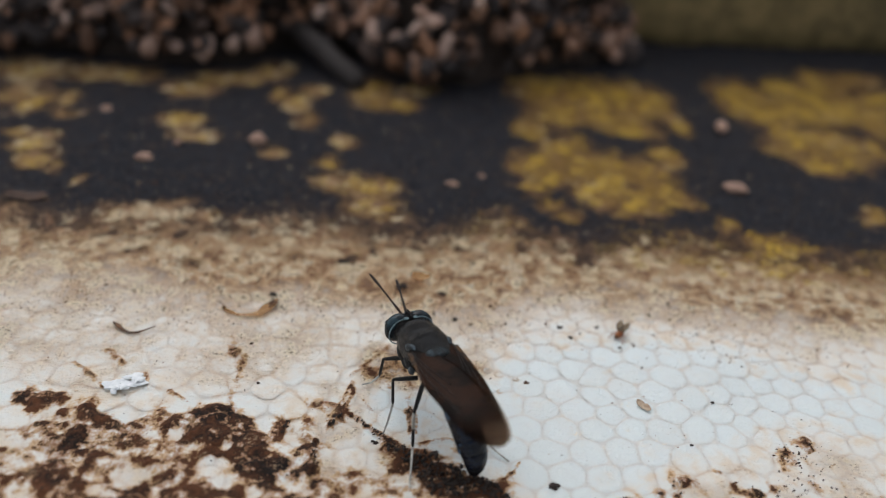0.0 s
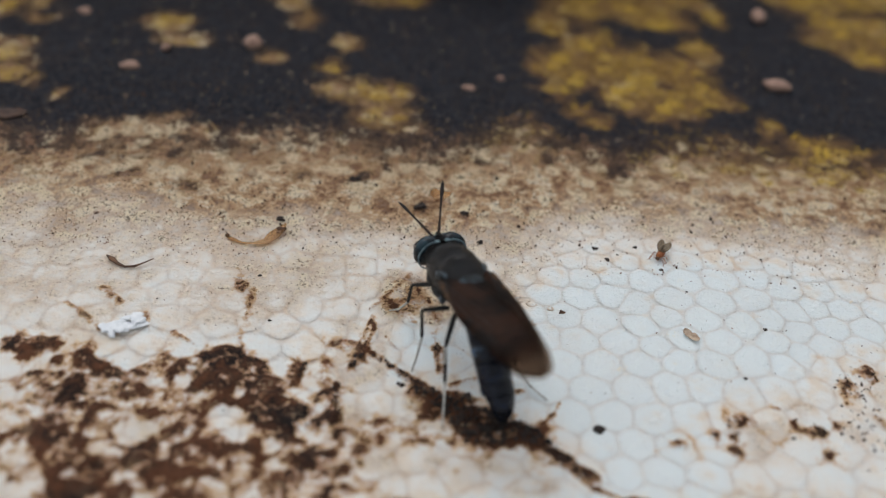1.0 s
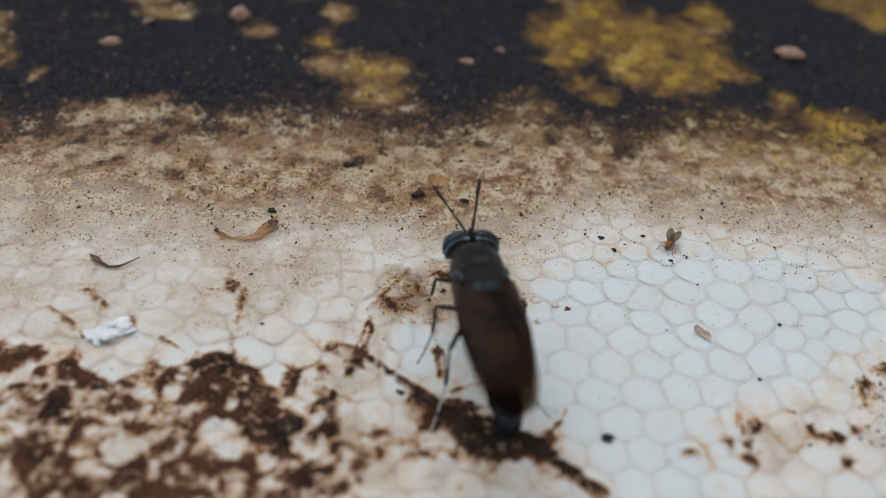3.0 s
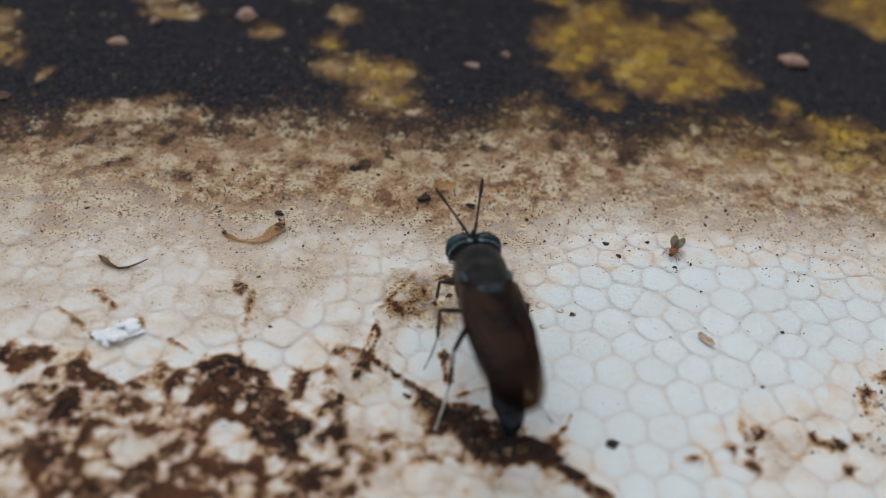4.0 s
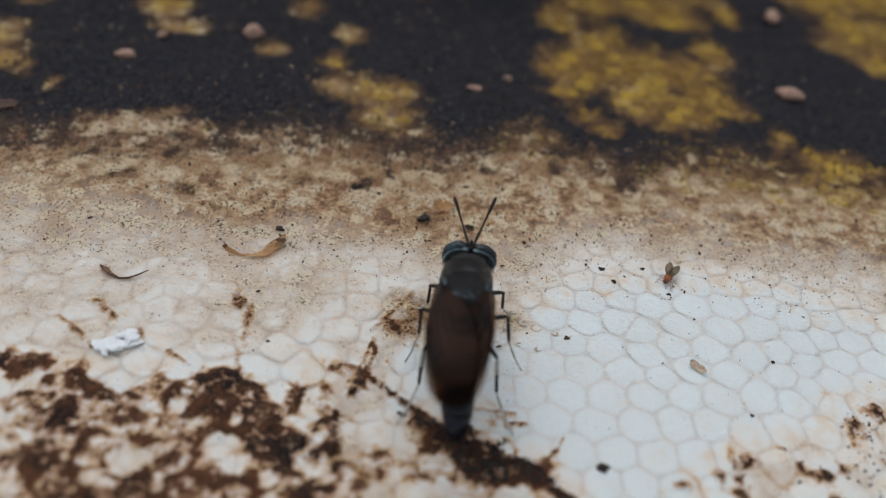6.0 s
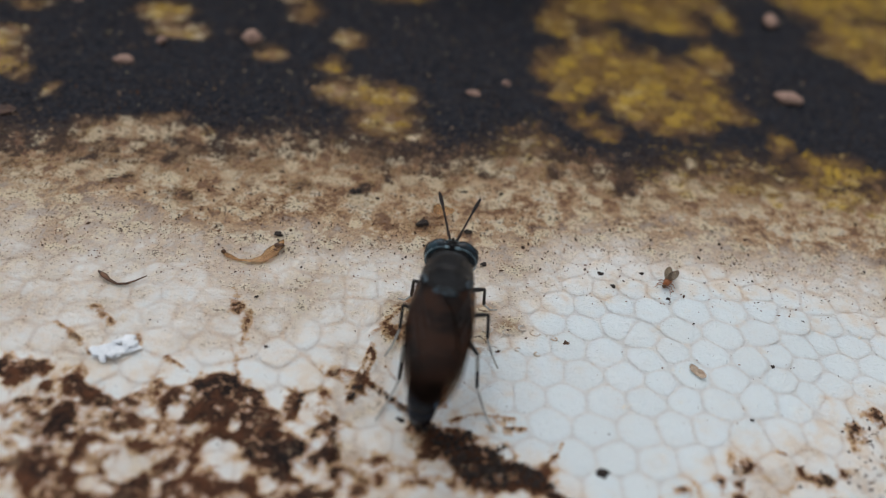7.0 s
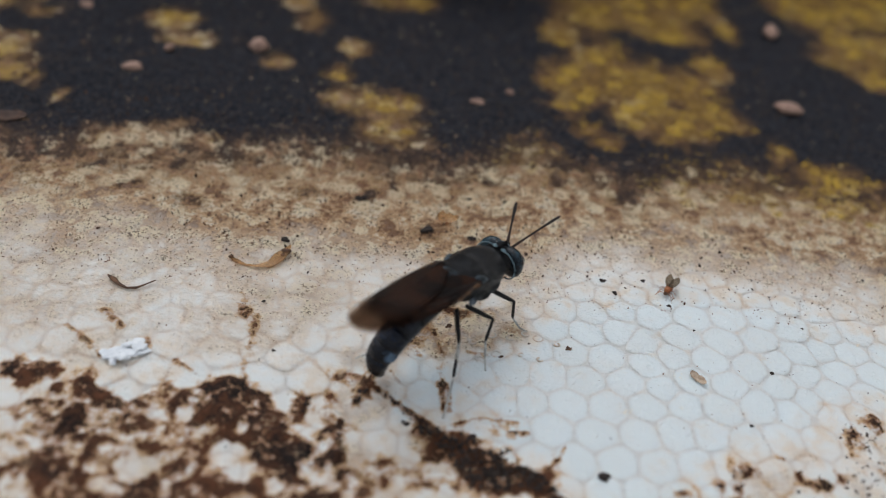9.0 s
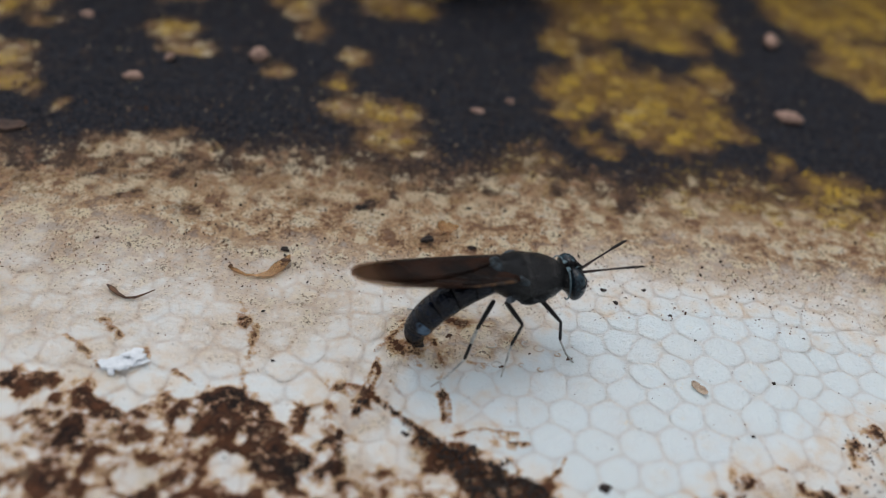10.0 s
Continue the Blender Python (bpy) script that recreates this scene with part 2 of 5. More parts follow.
THORAX = thorax_material()
CUTICLE = insect_material("blue_black_cuticle", (0.003, 0.0032, 0.004), (0.015, 0.015, 0.016), 1.3, 0.24, 0.0, 0.12, 0.32, -0.1, 1.0)
ABDOMEN = insect_material("blue_abdomen_cuticle", (0.002, 0.003, 0.006), (0.004, 0.009, 0.022), 0.6, 0.2, 0.0, 0.04, 0.3)
PALE_HAIR = insect_material("pale_hair_tuft", (0.05, 0.06, 0.07), (0.17, 0.20, 0.23), 2.5, 0.7, 0, 0.08)
# The pale blue stands in for a sky reflection on the dark shield.
SHIELD_GLINT = insect_material("shield_painted_glint", (0.005, 0.008, 0.010), (0.035, 0.055, 0.068), 1.8, 0.3, 0.0, 0.05, 0.25)
# Colour of the sky's highlights on the glossy abdomen, painted in.
BLUE_GLINT = insect_material("painted_blue_glint", (0.004, 0.007, 0.014), (0.085, 0.14, 0.21), 0.45, 0.25, 0.0, 0.04, 0.3, -0.1, 0.9)
EYE = insect_material("teal_eye", (0.004, 0.008, 0.012), (0.018, 0.042, 0.056), 0.7, 0.22, 0.0, 0.02, 0.3)
EYE_BAND = insect_material("purple_eye_band", (0.010, 0.007, 0.012), (0.02, 0.014, 0.024), 1.0, 0.3, 0.2, 0.02)
EYE_RIM = insect_material("pale_eye_rim", (0.06, 0.10, 0.12), (0.20, 0.29, 0.32), 1.6, 0.5, 0.0, 0.02)
LEG_BLACK = insect_material("black_leg", (0.004, 0.004, 0.0045), (0.014, 0.013, 0.013), 2.0, 0.45)
LEG_WHITE = insect_material("white_leg", (0.36, 0.36, 0.33), (0.60, 0.60, 0.56), 1.5, 0.5)
ANTENNA = insect_material("brown_antenna", (0.010, 0.005, 0.004), (0.035, 0.016, 0.010), 2.0, 0.5)
ORANGE = insect_material("orange_cuticle", (0.30, 0.09, 0.025), (0.55, 0.22, 0.07), 2.5, 0.4, 0.2)


def wing_material(name, dark, light, clear, tint):
    m = Nodes(name, 0.42)
    at = m.place(True)
    a, b = m.swing(at, 0.45, 4), m.swing(at, 5.0, 2)
    m.colour(m.mix(m.step(a, -0.6, 0.6), dark, light))
    m.bump(b, 0.02, 0.4)
    m.bsdf.inputs["Specular IOR Level"].default_value = 0.06
    glass, both = m.node("ShaderNodeBsdfTransparent"), m.node("ShaderNodeMixShader")
    glass.inputs[0].default_value = (*tint, 1)
    edge = m.node("ShaderNodeAttribute", attribute_name="rim").outputs["Fac"]
    m.put(both.inputs[0], m.math("MINIMUM", m.math("MULTIPLY_ADD", edge, 0.85, clear), 0.9))
    m.link(m.bsdf.outputs[0], both.inputs[1])
    m.link(glass.outputs[0], both.inputs[2])
    m.link(both.outputs[0], m.tree.nodes["Material Output"].inputs["Surface"])
    return m.mat


WING = wing_material("smoky_brown_wing", (0.0045, 0.0021, 0.0013), (0.023, 0.0092, 0.0046), 0.06, (0.66, 0.58, 0.52))
CLEAR_WING = wing_material("clear_wing", (0.11, 0.085, 0.06), (0.18, 0.14, 0.10), 0.5, (0.8, 0.74, 0.66))
HUSK = wing_material("amber_husk", (0.33, 0.20, 0.11), (0.50, 0.35, 0.22), 0.6, (0.95, 0.8, 0.6))
HAIR_BAND = insect_material("tawny_hair_band", (0.006, 0.005, 0.0045), (0.026, 0.021, 0.016), 2.5, 0.7, 0, 0.08)
AMBER_ROOT = insect_material("amber_wing_edge", (0.02, 0.009, 0.003), (0.09, 0.04, 0.010), 1.5, 0.5)
SIDE_HAIR = insect_material("silvery_side_hair", (0.006, 0.0065, 0.007), (0.075, 0.082, 0.088), 1.5, 0.6, 0, 0.1, 0.2, -0.1, 1.1)
PALE_PLATE = insect_material("pale_blue_plate", (0.01, 0.015, 0.018), (0.085, 0.12, 0.145), 1.6, 0.35, 0.0, 0.04, 0.3, -0.6, 0.6)
SEED = mottled("pale_seed_husk", (0.30, 0.21, 0.14), (0.50, 0.40, 0.30), 1.5, 0.7, 0.1)
PALE_FOAM = mottled("clean_torn_foam", (0.62, 0.66, 0.69), (0.74, 0.77, 0.79), 1.0, 0.5, 0.04)
LEAF = mottled("brown_leaf", (0.02, 0.010, 0.006), (0.075, 0.034, 0.018), 1.2, 0.75, 0.1)
DARK_BROWN = mottled("dark_brown", (0.03, 0.015, 0.009), (0.16, 0.08, 0.04), 1.5, 0.8, 0.1)


# ---- mesh helpers ----
def mesh(name, verts, faces, material, parent=None, label="", fields=None, smooth=True):
    """One mesh object from points in u; fields: named values per point (n or n x 4)."""
    data = bpy.data.meshes.new(name)
    verts = np.asarray(verts, float) * U
    data.from_pydata(verts.tolist(), [], [list(f) for f in faces])
    for key, value in (fields or {}).items():
        value = np.asarray(value, np.float32)
        if value.ndim == 2:
            data.attributes.new(key, "FLOAT_COLOR", "POINT").data.foreach_set("color", value.ravel())
        else:
            data.attributes.new(key, "FLOAT", "POINT").data.foreach_set("value", value)
    if smooth:
        data.polygons.foreach_set("use_smooth", [True] * len(data.polygons))
    data.materials.append(material)
    data.update()
    ob = new(name, data)
    ob.parent = parent
    if label:
        tagged(ob, label)
    return ob


def thing(name, label, category, group="", at=(0, 0, 0), kind=""):
    ob = new(name)
    ob.empty_display_size = 0.002
    ob.location = Vector(at) * U
    return tagged(ob, label, category, group, kind)


def join(pieces):
    """Several (verts, faces) as one."""
    verts, faces, n = [], [], 0
    for v, f in pieces:
        v = np.asarray(v, float)
        verts.append(v)
        faces += [[i + n for i in q] for q in f]
        n += len(v)
    return np.concatenate(verts), faces


def loft(path, radii, sides=14, up=(0, 0, 1), power=1.0):
    """A closed body round a path; radii: (across, upward) at each point."""
    path = [Vector(p) for p in path]
    verts, faces = [], []
    for i, p in enumerate(path):
        d = (path[min(i + 1, len(path) - 1)] - path[max(i - 1, 0)]).normalized()
        side = d.cross(Vector(up))
        side = side.normalized() if side.length > 1e-4 else Vector((0, 1, 0))
        rise = side.cross(d)
        a, b = radii[i] if isinstance(radii[i], tuple) else (radii[i], radii[i])
        for k in range(sides):
            w = 2 * math.pi * k / sides
            c, s = math.cos(w), math.sin(w)
            c, s = math.copysign(abs(c) ** power, c), math.copysign(abs(s) ** power, s)
            verts.append(p + side * (a * c) + rise * (b * s))
    n = len(path)
    for i in range(n - 1):
        for k in range(sides):
            a, b = i * sides + k, i * sides + (k + 1) % sides
            faces.append((a, b, b + sides, a + sides))
    faces.append(tuple(reversed(range(sides))))
    faces.append(tuple(range((n - 1) * sides, n * sides)))
    return np.array([tuple(v) for v in verts]), faces


def egg(centre, radii, rings=10, sides=16, bulge=0.0, lump=0.0, seed=0):
    """An ellipsoid along x, thicker towards +x by bulge, uneven by lump."""
    path, rad = [], []
    for i in range(rings + 1):
        w = math.pi * i / rings
        path.append((-math.cos(w) * radii[0], 0, 0))
        s = max(math.sin(w), 0.02) * (1 - bulge * math.cos(w))
        rad.append((s * radii[1], s * radii[2]))
    v, f = loft(path, rad, sides)
    if lump:
        v = np.array([tuple(Vector(p) * (1 + lump * noise.noise(Vector(p) / max(radii) * 1.7 + Vector((seed * 7.3, 0, 0))))) for p in v])
    return v + np.array(centre), f


def clump(r, seed, sides=6, rings=3):
    """A small irregular grain of 6 x 3 rings."""
    rnd = random.Random(seed)
    v, f = egg((0, 0, 0), (r * rnd.uniform(0.9, 1.5), r * rnd.uniform(0.7, 1.1), r * rnd.uniform(0.6, 1.0)), rings, sides)
    return v * np.array([[rnd.uniform(0.78, 1.15)] for _ in v]), f


# ---- stain fields of the board ----
def capsules(x, y, rows):
    """Nearness to strokes (ax, ay, bx, by, r): 1 on the stroke's line, 0 at its rim, falling off outside."""
    best = np.full(np.shape(x), -9.0)
    for ax, ay, bx, by, r in rows:
        dx, dy = bx - ax, by - ay
        s = np.clip(((x - ax) * dx + (y - ay) * dy) / (dx * dx + dy * dy + 1e-9), 0, 1)
        best = np.maximum(best, 1 - np.hypot(x - ax - s * dx, y - ay - s * dy) / r)
    return best


TABLES = {}


def waves(x, y, size, seed):
    """Smooth value noise, about -1 to 1."""
    if seed not in TABLES:
        TABLES[seed] = np.random.RandomState(seed).uniform(-1, 1, (256, 256))
    table = TABLES[seed]
    gx, gy = x / size + 100.0, y / size + 100.0
    ix, iy = np.floor(gx).astype(int), np.floor(gy).astype(int)
    fx, fy = gx - ix, gy - iy
    fx, fy = fx * fx * (3 - 2 * fx), fy * fy * (3 - 2 * fy)
    pick = lambda i, j: table[i % 256, j % 256]
    return (pick(ix, iy) * (1 - fx) + pick(ix + 1, iy) * fx) * (1 - fy) + (pick(ix, iy + 1) * (1 - fx) + pick(ix + 1, iy + 1) * fx) * fy


# Patches as (x, y, half width, half depth): bare foam in the crust, spots of crust, soil, rusty dirt, clean torn foam.
BARE_LEFT = [(-48.7, 96.9, 4.8, 3.56), (-41.4, 97.5, 4.57, 3.13), (-37.3, 97.4, 3.62, 2.71), (-28.9, 94.4, 3.59, 3.26), (-26.8, 98.2, 3.39, 2.69),
             (-23.2, 99.4, 3.45, 2.72), (-20.8, 101.9, 2.48, 2.83), (-47.6, 89.7, 2.1, 4.4), (-44.8, 87.7, 2.08, 3.71), (-41.3, 89.2, 1.33, 2.4),
             (-39.8, 84.5, 1.75, 0.95), (-27.3, 85.3, 2.41, 2.17), (-25.2, 81.9, 2.46, 1.45), (-29.6, 85.6, 0.9, 1.25), (-18.1, 94.7, 1.07, 2.51),
             (-16.0, 92.4, 1.45, 2.75), (-14.0, 87.8, 1.02, 2.22), (-40.3, 77.1, 2.43, 2.49), (-38.2, 73.5, 2.09, 2.31), (-35.9, 72.0, 0.83, 1.49),
             (-42.5, 79.5, 1.65, 1.46), (-32.9, 69.5, 0.81, 1.17), (-16.2, 78.9, 1.04, 1.08)]
BARE_MIDDLE = [(-7.4, 97.0, 2.44, 4.6), (-4.4, 93.8, 3.42, 2.1), (-2.2, 98.8, 2.51, 1.71), (-14.6, 96.3, 1.71, 1.83), (-9.5, 82.4, 1.34, 1.43),
               (-10.6, 77.4, 1.27, 1.3), (-9.5, 73.2, 1.55, 1.79), (-5.8, 72.6, 3.22, 2.36), (-4.9, 68.7, 2.67, 1.95), (-3.2, 67.0, 1.68, 1.05),
               (-22.9, 66.6, 1.25, 0.64), (-25.4, 64.9, 4.16, 1.56), (-27.5, 63.6, 2.4, 1.02), (-19.4, 65.2, 1.24, 0.82), (-15.7, 64.2, 1.98, 0.6),
               (-37.2, 63.9, 0.94, 1.06)]
BARE_RIGHT = [(14.1, 102.2, 3.81, 4.43), (19.9, 101.5, 5.36, 5.61), (25.8, 101.7, 3.88, 4.86), (11.7, 90.1, 1.91, 2.63), (15.2, 95.0, 3.02, 3.59),
              (21.9, 95.4, 4.53, 4.01), (23.4, 92.2, 3.57, 2.08), (30.0, 96.0, 0.9, 2.8), (15.5, 85.3, 2.64, 2.73), (12.2, 79.9, 2.8, 3.42),
              (17.2, 80.8, 4.55, 4.19), (21.9, 80.1, 3.81, 3.06), (10.7, 75.1, 1.48, 1.49), (17.8, 75.0, 2.99, 2.26), (20.2, 73.3, 3.66, 2.68),
              (24.0, 75.3, 2.13, 1.79), (26.2, 74.4, 1.51, 1.26), (26.6, 85.0, 1.68, 2.46), (12.3, 71.2, 1.02, 0.92), (13.8, 69.7, 0.9, 0.89)]
BARE_FAR_RIGHT = [(41.2, 106.7, 3.33, 4.05), (42.0, 103.0, 3.64, 5.98), (48.6, 110.2, 2.6, 2.17), (48.3, 102.8, 4.09, 4.33), (53.7, 105.2, 5.05, 5.69),
                  (56.5, 101.0, 2.45, 5.4), (55.5, 113.8, 3.61, 3.09), (60.4, 115.9, 3.7, 2.15), (60.1, 108.3, 2.18, 2.91), (43.5, 94.2, 1.89, 2.62),
                  (43.9, 90.2, 3.79, 3.17), (48.2, 91.1, 3.7, 5.06), (44.7, 85.1, 2.09, 2.27), (45.7, 74.4, 1.26, 1.61), (53.1, 91.0, 1.12, 2.2),
                  (29.2, 69.8, 1.04, 1.27), (32.6, 67.4, 2.28, 1.34), (33.4, 65.9, 2.24, 0.87), (63.5, 103.4, 5.06, 6.84), (57.3, 87.2, 2.91, 3.5)]
CRUST_SPOTS = [(-32.0, 61.6, 1.85, 1.24), (-33.6, 62.6, 1.65, 0.96), (-29.8, 61.6, 1.24, 1.08), (-27.0, 60.2, 0.57, 0.89), (-24.0, 58.3, 0.65, 0.56),
               (-18.9, 57.6, 0.65, 0.55), (-6.1, 59.4, 0.78, 0.84), (-10.8, 59.6, 0.68, 0.35), (-1.2, 55.8, 0.5, 0.39), (9.8, 66.0, 1.95, 1.32),
               (8.9, 63.9, 0.71, 0.79), (14.6, 62.7, 1.19, 1.55), (3.6, 62.8, 0.65, 0.61), (-4.0, 61.4, 0.44, 0.59), (-21.2, 61.6, 0.42, 0.75)]
SOIL_LEFT = [(-24.9, 40.5, 0.78, 0.36), (-23.9, 40.1, 0.69, 0.61), (-23.4, 40.5, 0.79, 0.44), (-22.1, 39.2, 0.31, 0.34), (-20.9, 39.7, 0.38, 0.6),
             (-19.4, 39.2, 1.25, 0.21), (-18.5, 39.0, 0.44, 0.17), (-20.6, 37.1, 0.66, 0.99), (-20.8, 35.8, 0.41, 1.52), (-19.0, 35.6, 0.35, 0.56),
             (-21.1, 34.0, 0.63, 0.65), (-19.3, 33.4, 0.71, 0.63), (-20.3, 34.1, 0.34, 0.9), (-14.7, 38.8, 0.95, 0.74), (-13.3, 38.5, 1.64, 1.13),
             (-12.6, 39.8, 1.29, 0.84), (-11.1, 38.7, 1.43, 1.21), (-9.9, 37.4, 1.31, 1.39), (-9.0, 35.8, 1.28, 1.03), (-11.0, 36.5, 1.38, 0.83),
             (-8.1, 36.4, 0.46, 0.56)]
SOIL_FRONT = [(-11.6, 33.7, 1.75, 0.69), (-13.4, 33.5, 1.16, 0.41), (-9.8, 33.5, 0.88, 0.41), (-15.8, 35.8, 0.36, 0.45), (-15.4, 33.3, 0.86, 0.41),
              (-14.0, 34.7, 0.3, 0.36), (-8.5, 34.3, 0.6, 0.35), (-17.3, 37.0, 0.46, 0.23), (-6.8, 35.4, 0.46, 0.29), (-5.7, 36.6, 0.41, 0.83),
              (-5.9, 37.6, 0.48, 0.31), (-4.9, 35.0, 0.43, 0.25), (-8.3, 38.9, 0.23, 0.49), (-6.5, 33.0, 1.17, 0.4), (-13.9, 32.0, 1.69, 0.49),
              (-18.8, 31.5, 1.1, 0.66)]
SOIL_NEAR = [(-18.1, 31, 1.24, 1.02), (-17.8, 31.9, 0.84, 0.7), (-18.9, 30, 1.08, 0.59), (-16.1, 30.6, 0.69, 0.6), (-14, 31.8, 0.62, 0.86), (-13, 33.1, 1.16, 0.53), (-15.6, 32.6, 0.71, 0.42), (-21, 33.6, 0.52, 0.75), (-19.4, 33, 0.71, 0.73), (-12.5, 30.4, 0.83, 0.49), (-10.3, 33.7, 0.41, 0.43), (-7.3, 32.1, 0.63, 0.51), (-5.2, 32.5, 0.35, 0.21), (-4.5, 31.3, 0.43, 0.26), (-6.5, 30.1, 0.56, 0.38), (-2, 30.3, 0.39, 0.25)]
SOIL_RIGHT = [(25.1, 39.9, 0.3, 0.38), (25.3, 39.1, 0.25, 0.4), (24.6, 39.3, 0.17, 0.37), (26.6, 40.9, 0.55, 0.5), (25.8, 37.2, 0.21, 0.38),
              (17.4, 36.6, 0.6, 0.42), (16.7, 36.4, 0.2, 0.42), (16.8, 35.4, 0.22, 0.34), (16.6, 34.4, 0.29, 0.44), (21.8, 36.3, 0.5, 0.43),
              (15.7, 35.5, 0.2, 0.32), (23.1, 36.5, 0.28, 0.24), (13.4, 35.0, 0.27, 0.18), (22.0, 34.6, 0.49, 0.27), (24.0, 36.8, 0.2, 0.2),
              (20.6, 36.8, 0.16, 0.19), (19.9, 37.7, 0.14, 0.15)]
CRACK = [(-0.6, 38.1, 0.78, 0.39), (0.6, 37.0, 0.9, 0.69), (1.3, 37.6, 0.65, 0.47), (2.2, 36.0, 1.43, 1.03), (3.8, 35.3, 1.33, 0.9),
         (2.5, 35.0, 1.25, 0.71), (4.9, 35.0, 0.94, 0.57), (5.7, 34.6, 0.69, 0.35), (3.7, 37.0, 0.39, 0.23), (-4.6, 40.5, 0.2, 0.21),
         (-5.0, 39.8, 0.17, 0.21), (4.1, 38.2, 0.27, 0.16)]
RUST = [(-8.5, 30.9, 1.12, 0.59), (-7.8, 31.9, 0.86, 0.51), (-5.4, 41.5, 0.95, 0.39), (-19.2, 37.8, 1.22, 1.21), (-17.3, 38.0, 1.23, 0.8), (-15.1, 36.8, 1.22, 0.96), (-17.6, 35.0, 0.88, 0.73), (-14.0, 36.0, 0.84, 0.52),
        (-15.9, 39.7, 0.89, 0.51), (-5.6, 41.4, 1.01, 0.39), (-6.6, 38.9, 0.32, 1.13), (-4.5, 41.2, 0.47, 0.39), (-1.3, 46.1, 0.66, 1.1),
        (-2.3, 45.5, 1.02, 0.74), (0.5, 47.9, 0.95, 0.53), (-0.5, 36.6, 0.64, 0.45), (-2.5, 35.4, 1.39, 0.43), (-4.9, 34.8, 1.07, 0.5),
        (-0.6, 34.6, 1.54, 0.49), (5.4, 35.6, 0.96, 0.44), (-3.7, 34.6, 1.22, 0.42), (-12.8, 46.5, 0.36, 0.71), (-12.0, 44.6, 0.14, 0.96)]
CLEAN = [(-11.7, 35.6, 0.91, 0.66), (-10.7, 34.8, 0.36, 0.57), (-18.0, 40.3, 1.09, 1.3), (-19.1, 42.3, 1.18, 0.92), (-3.0, 38.0, 1.13, 0.78), (-4.5, 37.1, 0.95, 0.84), (-16.3, 34.5, 1.02, 0.9), (-14.8, 38.0, 0.37, 0.4), (-11.5, 37.6, 0.25, 0.31), (-18.0, 33.4, 0.43, 0.42), (-9.0, 33.8, 0.35, 0.34)]
# Strokes as (ax, ay, bx, by, r): dark creases, and joints that hold dirt.
WEB = [(-4.2, 44.1, -4, 42.7, 0.15), (-4, 42.7, -4.4, 41.4, 0.15), (-4, 41, -2.6, 40, 0.16), (-2.6, 40, -0.4, 38.4, 0.16), (-0.4, 38.4, 1.6, 37.8, 0.16), (-0.1, 42.2, 0.4, 41.4, 0.13), (0.4, 41.4, 0.4, 39.7, 0.13),
       (7.1, 33.1, 8.4, 31.8, 0.16), (8.4, 31.8, 9.8, 31.2, 0.16), (9.8, 31.2, 11.3, 31.1, 0.16)]
CREASE = [(-3.9, 40.7, -2.8, 40.0, 0.16), (-2.8, 40.0, -0.7, 38.2, 0.22), (-0.7, 38.2, 2.0, 36.2, 0.4),
          (5.6, 34.8, 8.4, 32.4, 0.4), (-7.9, 39.9, -8.0, 38.6, 0.14), (-5.9, 38.4, -5.6, 36.2, 0.2), (3.0, 36.6, 5.8, 35.2, 0.3)]
THIN = [(-4.2, 43.9, -4.5, 42.5, 0.14), (-4.5, 42.5, -4.9, 41.1, 0.16), (-0.2, 42.9, 0.2, 39.2, 0.15), (0.3, 38.6, 2.3, 39.2, 0.16), (2.3, 39.2, 4.5, 39.1, 0.18), (4.1, 38.4, 5.1, 38.4, 0.16), (5.7, 35.8, 6.7, 36.6, 0.16),
        (6.7, 36.6, 7.2, 37.6, 0.1), (1.6, 44.5, 2.9, 44.3, 0.14), (-3.2, 42.4, -2.4, 41.3, 0.12), (-20.0, 44.3, -21.6, 45.6, 0.2), (-16.1, 41.9, -14.7, 41.0, 0.14),
        (-4.4, 44.7, -3.6, 45.7, 0.16), (-3.6, 45.7, -1.8, 48.4, 0.18), (-3.6, 45.7, -1.5, 44.0, 0.2), (-1.0, 46.0, 0.1, 44.1, 0.16), (-23.3, 44.2, -20.6, 42.1, 0.2),
        (-18.2, 43.4, -17.6, 42.0, 0.14), (-13.2, 47.0, -12.6, 45.3, 0.16)]
# The near rims of the black crust, of the tan belt where it begins and where it is full, along x.
CRUST_RIM = [(-52, 62.8), (-37.6, 63.9), (-31.8, 61.4), (-27.2, 62.6), (-16.6, 63.7), (-7.1, 65.0), (0.6, 63.1), (5.8, 66.8), (8.2, 67.1), (10.9, 64.7), (14.8, 63.1),
             (18.1, 64.7), (23.6, 65.8), (28.9, 65.9), (35.6, 63.9), (42.7, 64.8), (58, 70.0)]
TAN_START = [(-35.4, 45.7), (-22.1, 47.4), (-14.5, 47.7), (-7.2, 48.7), (0.5, 47.1), (4.3, 48.0), (8.5, 50.4), (12.8, 52.0), (17.2, 52.6), (25.6, 51.5), (29.4, 50.1), (38.3, 50.1)]
TAN_FULL = [(-40.9, 58.5), (-24.5, 57.9), (-15.9, 56.3), (-7.9, 56.3), (0.5, 56.0), (9.1, 58.4), (18.3, 59.8), (25.0, 58.0), (31.8, 56.8), (41.5, 57.0)]


def patches(x, y, rows):
    """How deep inside the nearest patch, in u; negative outside."""
    best = np.full(np.shape(x), -9.0)
    for cx, cy, a, b in rows:
        best = np.maximum(best, (1 - np.hypot((x - cx) / a, (y - cy) / b)) * min(a, b, 1.6))
    return best


def along(x, rows):
    return np.interp(x, [r[0] for r in rows], [r[1] for r in rows])


